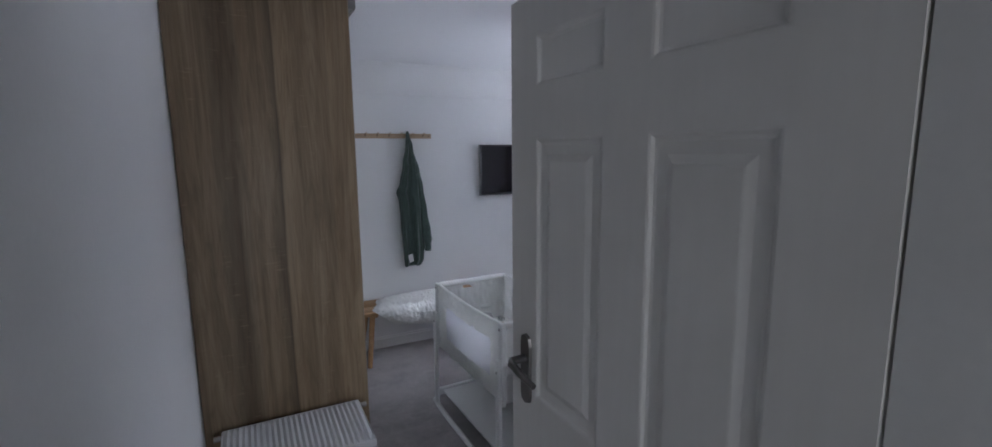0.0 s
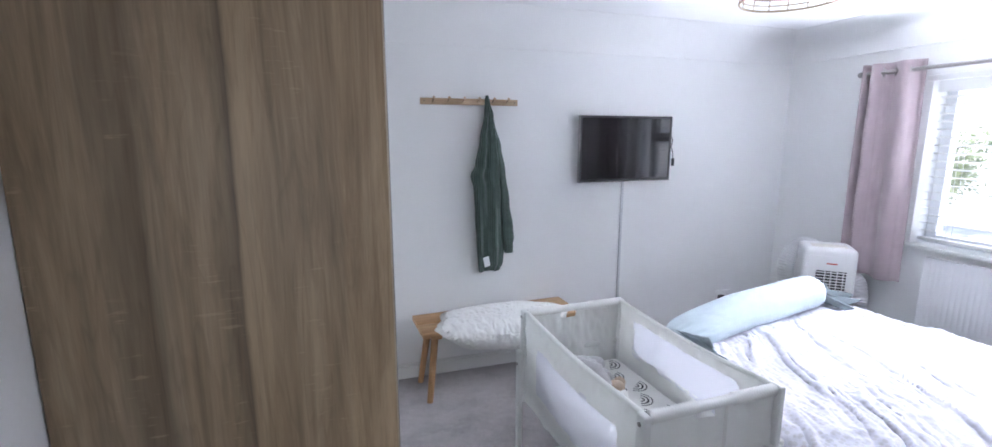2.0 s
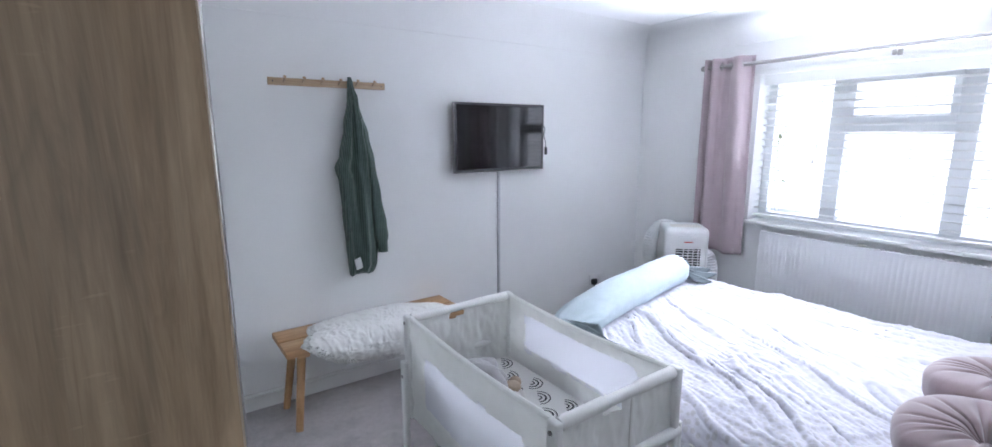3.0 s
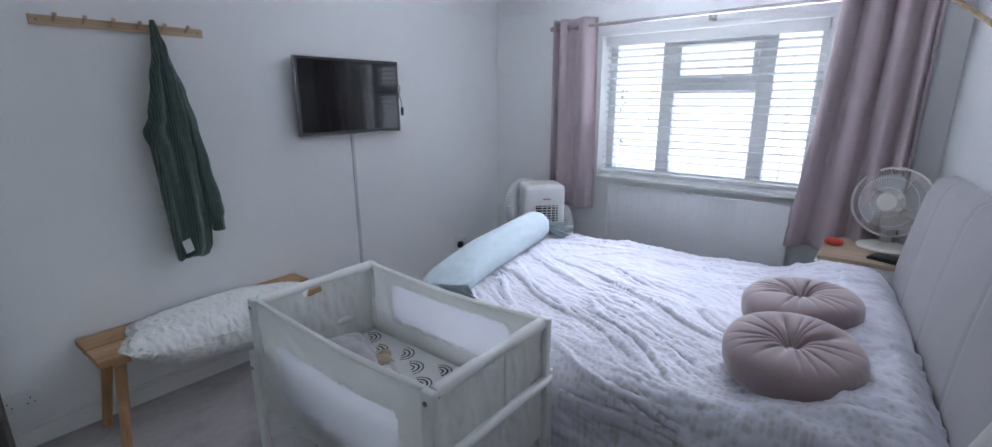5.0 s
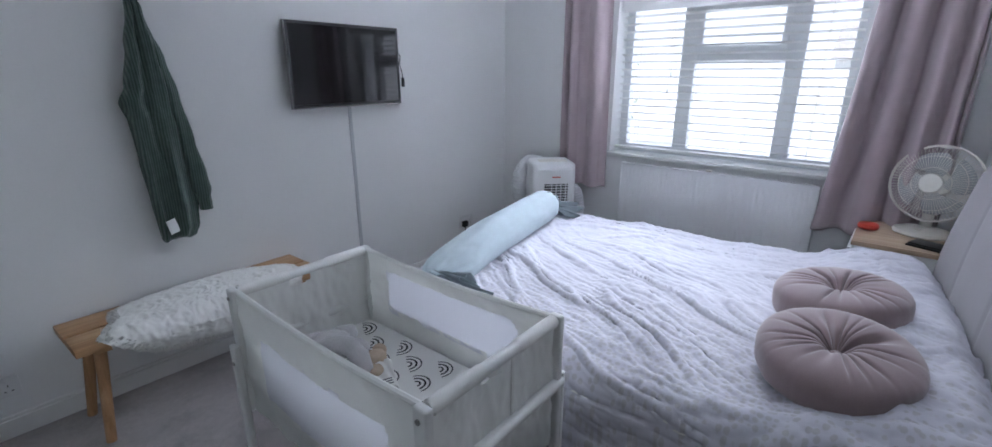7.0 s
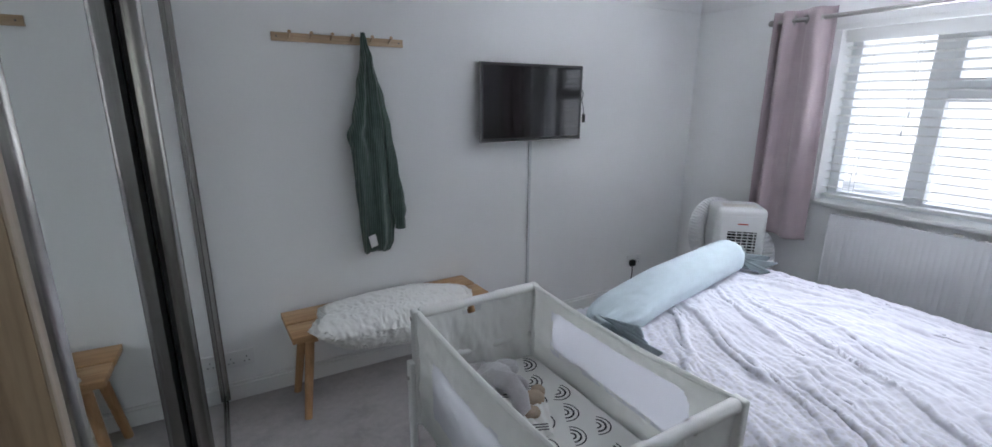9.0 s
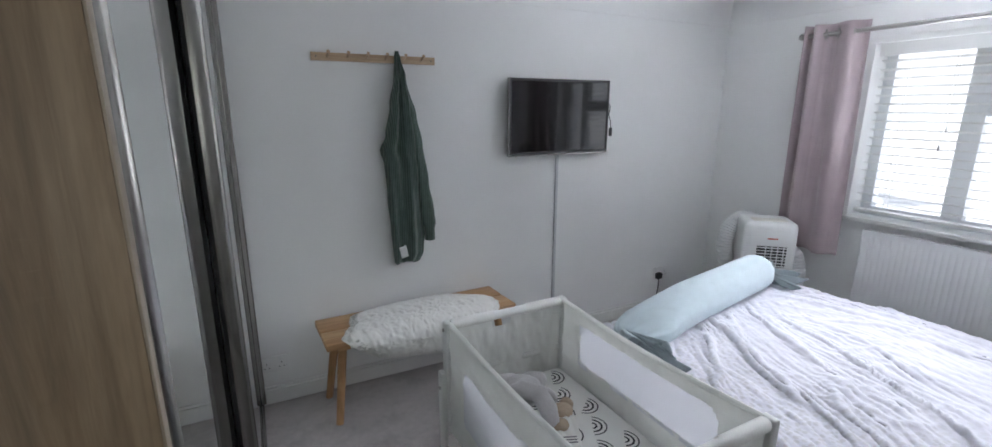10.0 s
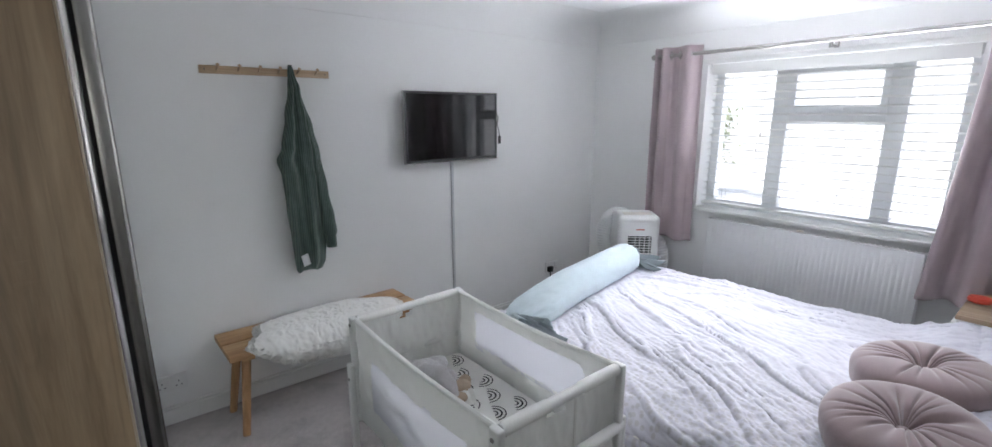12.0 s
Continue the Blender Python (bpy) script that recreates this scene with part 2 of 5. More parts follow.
def carpet_mat():
    m, nt, b = base_mat("carpet_pile", 0.98)
    n1, n2, n3 = noise_tex(nt, 260, 3), noise_tex(nt, 5.5, 4, rough=0.65), noise_tex(nt, 32, 4)
    r1 = ramp(nt, [(0.25, (0.33, 0.30, 0.29)), (0.75, (0.62, 0.575, 0.56))])
    nt.links.new(n1.outputs["Fac"], r1.inputs[0])
    r2 = ramp(nt, [(0.32, (0.70, 0.69, 0.69)), (0.52, (0.95, 0.95, 0.95)), (0.62, (1, 1, 1))])
    nt.links.new(n2.outputs["Fac"], r2.inputs[0])
    r3 = ramp(nt, [(0.3, (0.80, 0.80, 0.80)), (0.7, (1, 1, 1))])
    nt.links.new(n3.outputs["Fac"], r3.inputs[0])
    c = mixed(nt, r1.outputs[0], r2.outputs[0], 0.8, "MULTIPLY")
    nt.links.new(mixed(nt, c, r3.outputs[0], 0.8, "MULTIPLY"), b.inputs["Base Color"])
    bump(nt, b, n1.outputs["Fac"], 0.9, 0.006)
    b.inputs["Sheen Weight"].default_value = 0.3
    return m


def artex_mat():
    m, nt, b = base_mat("artex_ceiling", 0.8)
    tc, v = nt.nodes.new("ShaderNodeTexCoord"), nt.nodes.new("ShaderNodeTexVoronoi")
    v.inputs["Scale"].default_value, v.feature = 9.0, "F1"
    w = nt.nodes.new("ShaderNodeMath")
    w.operation = "SINE"
    k = nt.nodes.new("ShaderNodeMath")
    k.operation, k.inputs[1].default_value = "MULTIPLY", 70.0
    nt.links.new(tc.outputs["Object"], v.inputs["Vector"])
    nt.links.new(v.outputs["Distance"], k.inputs[0])
    nt.links.new(k.outputs[0], w.inputs[0])
    b.inputs["Base Color"].default_value = (0.85, 0.85, 0.85, 1)
    bump(nt, b, w.outputs[0], 0.25, 0.0025)
    return m


def knit_mat():
    m, nt, b = base_mat("green_rib_knit", 0.95)
    n = noise_tex(nt, 30, 4)
    tc, w = nt.nodes.new("ShaderNodeTexCoord"), nt.nodes.new("ShaderNodeTexWave")
    w.inputs["Scale"].default_value, w.inputs["Distortion"].default_value, w.bands_direction = 34.0, 0.8, "X"
    w.inputs["Detail"].default_value = 1.0
    nt.links.new(tc.outputs["Object"], w.inputs["Vector"])
    r1 = ramp(nt, [(0.15, (0.052, 0.081, 0.067)), (0.75, (0.108, 0.153, 0.129))])
    nt.links.new(w.outputs["Fac"], r1.inputs[0])
    r2 = ramp(nt, [(0.3, (0.75, 0.75, 0.75)), (0.7, (1, 1, 1))])
    nt.links.new(n.outputs["Fac"], r2.inputs[0])
    nt.links.new(mixed(nt, r1.outputs[0], r2.outputs[0], 1.0, "MULTIPLY"), b.inputs["Base Color"])
    bump(nt, b, w.outputs["Fac"], 0.5, 0.003)
    b.inputs["Sheen Weight"].default_value = 0.3
    return m


def duvet_mat():
    """White cotton with a print of small grey leaf spots, faded towards the window to paint glare."""
    m, nt, b = base_mat("duvet_cotton", 0.85)
    tc, mp, v = nt.nodes.new("ShaderNodeTexCoord"), nt.nodes.new("ShaderNodeMapping"), nt.nodes.new("ShaderNodeTexVoronoi")
    mp.inputs["Scale"].default_value = (58, 50, 7)
    v.inputs["Randomness"].default_value = 0.75
    nt.links.new(tc.outputs["Object"], mp.inputs[0])
    nt.links.new(mp.outputs[0], v.inputs["Vector"])
    v.inputs["Scale"].default_value = 1.0
    spot = ramp(nt, [(0.34, (1, 1, 1)), (0.46, (0, 0, 0))])
    nt.links.new(v.outputs["Distance"], spot.inputs[0])
    sx = nt.nodes.new("ShaderNodeSeparateXYZ")
    nt.links.new(tc.outputs["Object"], sx.inputs[0])
    # paints in window glare: the spots fade towards the far side
    glare_fade = nt.nodes.new("ShaderNodeMapRange")
    glare_fade.inputs["From Min"].default_value, glare_fade.inputs["From Max"].default_value = 0.1, -0.55
    glare_fade.inputs["To Min"].default_value, glare_fade.inputs["To Max"].default_value = 0.10, 0.62
    nt.links.new(sx.outputs["X"], glare_fade.inputs["Value"])
    g = nt.nodes.new("ShaderNodeMath")
    g.operation = "MULTIPLY"
    nt.links.new(spot.outputs[0], g.inputs[0])
    nt.links.new(glare_fade.outputs[0], g.inputs[1])
    n = noise_tex(nt, 6, 4)
    r = ramp(nt, [(0.3, (0.62, 0.61, 0.67)), (0.7, (0.70, 0.69, 0.75))])
    nt.links.new(n.outputs["Fac"], r.inputs[0])
    nt.links.new(mixed(nt, r.outputs[0], (0.50, 0.48, 0.475), g.outputs[0]), b.inputs["Base Color"])
    n2 = noise_tex(nt, 55, 5, (1, 0.4, 1), 0.6, 0.5)
    bump(nt, b, n2.outputs["Fac"], 0.10, 0.004)
    b.inputs["Sheen Weight"].default_value = 0.15
    return m


def mesh_cloth_mat():
    """Fine white netting: half of the light passes."""
    m, nt, b = base_mat("crib_netting", 0.8)
    b.inputs["Base Color"].default_value = (0.86, 0.86, 0.90, 1)
    n = noise_tex(nt, 900, 1)
    bump(nt, b, n.outputs["Fac"], 0.2, 0.0005)
    t, k = nt.nodes.new("ShaderNodeBsdfTranslucent"), nt.nodes.new("ShaderNodeMixShader")
    c, q = nt.nodes.new("ShaderNodeBsdfTransparent"), nt.nodes.new("ShaderNodeMixShader")
    t.inputs[0].default_value = (0.88, 0.88, 0.92, 1)
    k.inputs[0].default_value, q.inputs[0].default_value = 0.45, 0.06
    nt.links.new(b.outputs[0], k.inputs[1])
    nt.links.new(t.outputs[0], k.inputs[2])
    nt.links.new(k.outputs[0], q.inputs[1])
    nt.links.new(c.outputs[0], q.inputs[2])
    nt.links.new(q.outputs[0], nt.nodes["Material Output"].inputs["Surface"])
    return m


def glass_mat():
    m = bpy.data.materials.new("window_glass")
    m.use_nodes = True
    nt = m.node_tree
    g, t, k = nt.nodes.new("ShaderNodeBsdfGlossy"), nt.nodes.new("ShaderNodeBsdfTransparent"), nt.nodes.new("ShaderNodeMixShader")
    g.inputs["Roughness"].default_value, k.inputs[0].default_value = 0.01, 0.06
    nt.links.new(t.outputs[0], k.inputs[1])
    nt.links.new(g.outputs[0], k.inputs[2])
    nt.links.new(k.outputs[0], nt.nodes["Material Output"].inputs["Surface"])
    return m


def sheer_mat(name, col, clear):
    m, nt, b = base_mat(name, 0.35)
    b.inputs["Base Color"].default_value = (*col, 1)
    b.inputs["Alpha"].default_value = clear
    return m


CARPET, ARTEX, KNIT, DUVET, NET, GLASS = carpet_mat(), artex_mat(), knit_mat(), duvet_mat(), mesh_cloth_mat(), glass_mat()
BLADE = sheer_mat("fan_blade_plastic", (0.62, 0.64, 0.66), 0.55)
MIRROR, _nt, _b = base_mat("mirror_silver", 0.015, 1.0)
_b.inputs["Base Color"].default_value = (0.83, 0.86, 0.84, 1)
SCREEN, _nt, _b = base_mat("tv_screen", 0.06)
_b.inputs["Base Color"].default_value, _b.inputs["Specular IOR Level"].default_value = (0.006, 0.005, 0.006, 1), 0.5


# ---- helpers for building ----
def bx(bm, a, c, bev=0.0, seg=2):
    """A box between two corners, its edges rounded."""
    g = bmesh.ops.create_cube(bm, size=1.0)["verts"]
    for v in g:
        v.co = Vector([(a[i] + c[i]) / 2 + v.co[i] * (c[i] - a[i]) for i in range(3)])
    if bev:
        edges = list({e for v in g for e in v.link_edges})
        bmesh.ops.bevel(bm, geom=edges, offset=bev, segments=seg, affect="EDGES", profile=0.6)
    return bm


def box(a, c, bev=0.0, seg=2):
    return bx(bmesh.new(), a, c, bev, seg)


def surf(bm, nu, nv, fn, loop_u=False, loop_v=False):
    """A grid of nu x nv points from fn(u, v), u and v from 0 to 1."""
    vs = [[bm.verts.new(fn(i / (nu if loop_u else nu - 1), j / (nv if loop_v else nv - 1))) for j in range(nv)] for i in range(nu)]
    for i in range(nu if loop_u else nu - 1):
        for j in range(nv if loop_v else nv - 1):
            q = (vs[i][j], vs[(i + 1) % nu][j], vs[(i + 1) % nu][(j + 1) % nv], vs[i][(j + 1) % nv])
            bm.faces.new(q)
    return vs


def tube(bm, pts, r, n=10, cap=True, taper=None):
    """A round bar along points. taper: the radius at each."""
    pts = [Vector(p) for p in pts]
    rings, up = [], None
    for i, p in enumerate(pts):
        d = (pts[min(i + 1, len(pts) - 1)] - pts[max(i - 1, 0)]).normalized()
        if up is None:
            up = d.orthogonal().normalized()
        s = d.cross(up).normalized()
        up = s.cross(d).normalized()
        rr = taper[i] if taper else r
        rings.append([bm.verts.new(p + (up * math.cos(a) + s * math.sin(a)) * rr) for a in (2 * math.pi * k / n for k in range(n))])
    for x, y in zip(rings, rings[1:]):
        for k in range(n):
            bm.faces.new((x[k], x[(k + 1) % n], y[(k + 1) % n], y[k]))
    if cap:
        bm.faces.new(rings[0][::-1])
        bm.faces.new(rings[-1])
    return bm


def lathe(bm, prof, n=24, centre=(0, 0, 0)):
    """A turned shape from (radius, height) pairs."""
    c = Vector(centre)
    rings = [[bm.verts.new(c + Vector((max(r, 1e-4) * math.cos(a), max(r, 1e-4) * math.sin(a), z))) for a in (2 * math.pi * k / n for k in range(n))] for r, z in prof]
    for x, y in zip(rings, rings[1:]):
        for k in range(n):
            bm.faces.new((x[k], x[(k + 1) % n], y[(k + 1) % n], y[k]))
    bm.faces.new(rings[0][::-1])
    bm.faces.new(rings[-1])
    return bm


def moved(bm, m):
    bmesh.ops.transform(bm, matrix=m, verts=bm.verts)
    return bm


def mesh_of(name, bm, material, smooth=True, angle=38):
    me = bpy.data.meshes.new(name)
    bmesh.ops.recalc_face_normals(bm, faces=bm.faces)
    bm.to_mesh(me)
    bm.free()
    me.materials.append(material)
    if smooth:
        me.polygons.foreach_set("use_smooth", [True] * len(me.polygons))
        me.set_sharp_from_angle(angle=radians(angle))
    return me


def part(name, bm, material, parent, label="", at=None, smooth=True, angle=38):
    ob = new(name, mesh_of(name, bm, material, smooth, angle))
    ob.parent = parent
    if at is not None:
        ob.matrix_basis = at
    return tagged(ob, label) if label else ob


def thing(name, at, label, category, group=""):
    ob = new(name)
    ob.empty_display_size = 0.1
    ob.matrix_basis = at
    return tagged(ob, label, category, group)


def single(name, bm, material, at, label, category, smooth=True, angle=38, group="", kind=""):
    ob = new(name, mesh_of(name, bm, material, smooth, angle))
    ob.matrix_basis = at
    return tagged(ob, label, category, group, kind)


def built(name, bm, material, label, category="", smooth=False):
    """A piece of the setting."""
    return single(name, bm, material, Matrix(), label, category or name.split("_")[0], smooth, kind="structure")


def fbm(x, y, z=0.0, octaves=4):
    return noise.fractal(Vector((x, y, z)), 1.0, 2.0, octaves)


def smooth_step(a, c, x):
    t = min(max((x - a) / (c - a), 0.0), 1.0)
    return t * t * (3 - 2 * t)


def lerp_table(rows, z):
    """Values between rows of (z, ...), z falling or rising."""
    rows = sorted(rows)
    if z <= rows[0][0]:
        return rows[0][1:]
    for p, q in zip(rows, rows[1:]):
        if z <= q[0]:
            t = (z - p[0]) / (q[0] - p[0])
            t = t * t * (3 - 2 * t)
            return tuple(u + (w - u) * t for u, w in zip(p[1:], q[1:]))
    return rows[-1][1:]


# ---- the room ----
WX, WY, CEIL = 3.97, 4.20, 2.33
SLOPE = math.tan(radians(7.2))


def head_y(x):
    """The headboard wall's face; this wall stands a little askew."""
    return 1.285 - (WX - x) * SLOPE


floor = built("floor", box((-1.2, -2.2, -0.12), (WX, WY, 0.0)), CARPET, "grey-beige cut pile carpet with trodden patches", "carpet")
ceiling = built("ceiling", box((-1.2, -2.2, CEIL), (WX + 0.3, WY + 0.15, CEIL + 0.12)), ARTEX, "white ceiling with swirled textured plaster", "ceiling")
built("wall_north", box((-1.2, WY, 0), (WX + 0.3, WY + 0.15, CEIL)), WALL, "plain white painted plaster wall", "wall")

OY0, OY1, OZ0, OZ1 = 1.845, 3.215, 0.905, 1.905
bm = bmesh.new()
bx(bm, (WX, 0.6, 0), (WX + 0.3, OY0, CEIL))
bx(bm, (WX, OY1, 0), (WX + 0.3, WY, CEIL))
bx(bm, (WX, OY0, 0), (WX + 0.3, OY1, OZ0))
bx(bm, (WX, OY0, OZ1), (WX + 0.3, OY1, CEIL))
built("wall_east", bm, WALL, "white painted wall with a wide window opening", "wall")

bm = bmesh.new()
x0, x1 = 0.912, WX
for z0, z1 in ((0, CEIL),):
    v = [bm.verts.new(p) for p in ((x0, head_y(x0), z0), (x1, head_y(x1), z0), (x1, 0.6, z0), (x0, 0.6, z0),
                                   (x0, head_y(x0), z1), (x1, head_y(x1), z1), (x1, 0.6, z1), (x0, 0.6, z1))]
    for q in ((0, 1, 5, 4), (1, 2, 6, 5), (2, 3, 7, 6), (3, 0, 4, 7), (4, 5, 6, 7), (3, 2, 1, 0)):
        bm.faces.new([v[k] for k in q])
built("wall_south", bm, WALL, "plain white painted wall behind the bed", "wall")

bm = bmesh.new()
bx(bm, (-0.12, 0.44, 0), (0.058, WY, CEIL))
built("wall_west", bm, WALL, "plain white painted wall beside the wardrobe", "wall")

# the wall with the doorway, and the landing behind it
bm = bmesh.new()
bx(bm, (-1.2, 0.30, 0), (0.04, 0.44, CEIL))
bx(bm, (0.912, 0.30, 0), (WX, 0.60, CEIL))
bx(bm, (0.04, 0.30, 2.03), (0.912, 0.44, CEIL))
built("wall_doorway", bm, WALL, "white wall with the bedroom doorway", "wall")
bm = bmesh.new()
bx(bm, (-1.2, -2.2, 0), (-1.05, 0.30, CEIL))
bx(bm, (2.2, -2.2, 0), (2.35, 0.30, CEIL))
bx(bm, (-1.05, -2.2, 0), (0.1, -2.05, CEIL))
bx(bm, (1.1, -2.2, 0), (2.2, -2.05, CEIL))
bx(bm, (0.1, -2.2, 0), (1.1, -2.05, 0.9))
bx(bm, (0.1, -2.2, 2.0), (1.1, -2.05, CEIL))
built("wall_landing", bm, WALL, "white painted walls of the landing with a window opening", "wall")

# coving, swept along two walls
def coving(name, p, q, inward):
    d, n = (Vector(q) - Vector(p)), Vector(inward)
    prof = [(0.0, -0.212), (0.003, -0.21)] + [(0.003 + 0.20 * (1 - math.cos(a)), -0.21 + 0.207 * math.sin(a)) for a in (i * math.pi / 20 for i in range(11))] + [(0.206, 0.0)]
    b = bmesh.new()
    rows = [[b.verts.new(Vector((s[0], s[1], CEIL)) + n * u + Vector((0, 0, w))) for u, w in prof] for s in (Vector(p), Vector(p) + d)]
    for k in range(len(prof) - 1):
        b.faces.new((rows[0][k], rows[0][k + 1], rows[1][k + 1], rows[1][k]))
    return built(name, b, WALL, "white curved plaster coving under the ceiling", "coving", smooth=True)


coving("trim_1", (0.058, WY - 0.001, 0), (WX, WY - 0.001, 0), (0, -1, 0))
coving("trim_2", (WX - 0.001, head_y(WX), 0), (WX - 0.001, WY, 0), (-1, 0, 0))

bm = bmesh.new()
bx(bm, (0.66, WY - 0.016, 0), (WX, WY, 0.082), 0.004)
bx(bm, (0.66, WY - 0.011, 0.082), (WX, WY, 0.098), 0.004)
built("baseboard_1", bm, SATIN, "white painted wooden skirting board", "skirting")
bm = bmesh.new()
bx(bm, (WX - 0.016, head_y(WX), 0), (WX, WY - 0.017, 0.095), 0.004)
built("baseboard_2", bm, SATIN, "white painted wooden skirting board", "skirting")
bm = bmesh.new()
bx(bm, (0.058, 0.52, 0), (0.074, 2.12, 0.095), 0.004)
built("baseboard_3", bm, SATIN, "white painted wooden skirting board", "skirting")

# door frame
frame_1 = thing("door_frame", Matrix(), "white painted door lining with plain architrave", "door frame")
frame_1["kind"] = "structure"
part("jamb", box((0.04, 0.29, 0), (0.062, 0.439, 2.03), 0.003), SATIN, frame_1)
part("jamb", box((0.857, 0.29, 0), (0.912, 0.4985, 2.03), 0.003), SATIN, frame_1)
part("lintel", box((0.062, 0.29, 2.0), (0.857, 0.45, 2.03), 0.003), SATIN, frame_1)
part("architrave", box((0.058, 0.4402, 0), (0.074, 0.51, 2.08), 0.006), SATIN, frame_1)
part("architrave", box((0.897, 0.4988, 0), (0.9115, 0.56, 2.08), 0.005), SATIN, frame_1)


# ---- the door, wide open against the passage wall ----
def build_door():
    W, T, Hh = 0.806, 0.04, 1.985
    d = thing("door_1", pose(0.893, 0.502, 0.008, 0, 0, 0.3), "white six-panel door standing wide open", "door")
    d["kind"] = "structure"
    panels = [(y0, y1, z0, z1) for y0, y1 in ((0.128, 0.354), (0.466, 0.696)) for z0, z1 in ((0.20, 0.83), (1.045, 1.672), (1.785, 1.895))]
    ys = sorted({0, W, *[p[0] for p in panels], *[p[1] for p in panels]})
    zs = sorted({0, Hh, *[p[2] for p in panels], *[p[3] for p in panels]})
    b = bmesh.new()
    for y0, y1 in zip(ys, ys[1:]):
        for z0, z1 in zip(zs, zs[1:]):
            if not any(abs(y0 - p[0]) < 1e-6 and abs(z0 - p[2]) < 1e-6 for p in panels):
                bx(b, (-T, y0, z0), (0, y1, z1))
    bmesh.ops.remove_doubles(b, verts=b.verts, dist=1e-5)
    part("stiles_and_rails", b, DOORPAINT, d, smooth=False)
    for y0, y1, z0, z1 in panels:
        b = bmesh.new()
        for side in (-T, 0.0):
            s = 1 if side < 0 else -1
            steps = [(0, 0.0), (0.005, 0.0015), (0.010, 0.006), (0.016, 0.0075), (0.036, 0.0075), (0.050, 0.003), (0.054, 0.0025)]
            rings = []
            for inset, deep in steps:
                x = side + s * deep
                rings.append([b.verts.new((x, yy, zz)) for yy, zz in ((y0 + inset, z0 + inset), (y1 - inset, z0 + inset), (y1 - inset, z1 - inset), (y0 + inset, z1 - inset))] if z1 - z0 > 0.15 or inset < 0.05 else None)
            rings = [r for r in rings if r]
            for p, q in zip(rings, rings[1:]):
                for k in range(4):
                    b.faces.new((p[k], p[(k + 1) % 4], q[(k + 1) % 4], q[k]))
            b.faces.new(rings[-1])
        part("panel", b, DOORPAINT, d, smooth=False)
    for s in (-1, 1):
        x = -T if s < 0 else 0.0
        b = bmesh.new()
        prof = [(0.0, 1.015), (0.018, 1.022), (0.022, 1.04), (0.022, 1.17), (0.018, 1.19), (0.0, 1.198)]
        yc = 0.735
        outline = [(yc + w, z) for w, z in prof] + [(yc - w, z) for w, z in prof[::-1] if w]
        v0 = [b.verts.new((x, y, z)) for y, z in outline]
        v1 = [b.verts.new((x + s * 0.007, yc + (y - yc) * 0.9, 1.106 + (z - 1.106) * 0.98)) for y, z in outline]
        b.faces.new(v1)
        for k in range(len(outline)):
            b.faces.new((v0[k], v0[(k + 1) % len(outline)], v1[(k + 1) % len(outline)], v1[k]))
        plate = part("handle_plate", b, PEWTER, d, "dark pewter handle plate", smooth=False)
        b = bmesh.new()
        tube(b, [(x + s * 0.006, yc, 1.135), (x + s * 0.045, yc, 1.135), (x + s * 0.052, yc - 0.012, 1.134), (x + s * 0.054, yc - 0.06, 1.128), (x + s * 0.05, yc - 0.11, 1.118)], 0.009, 10, taper=[0.011, 0.010, 0.010, 0.009, 0.0075])
        part("lever", b, PEWTER, plate)
    for z in (0.22, 1.0, 1.76):
        b = bmesh.new()
        tube(b, [(0.004, -0.008, z), (0.004, -0.008, z + 0.09)], 0.007, 8)
        part("hinge", b, NICKEL, d)


build_door()


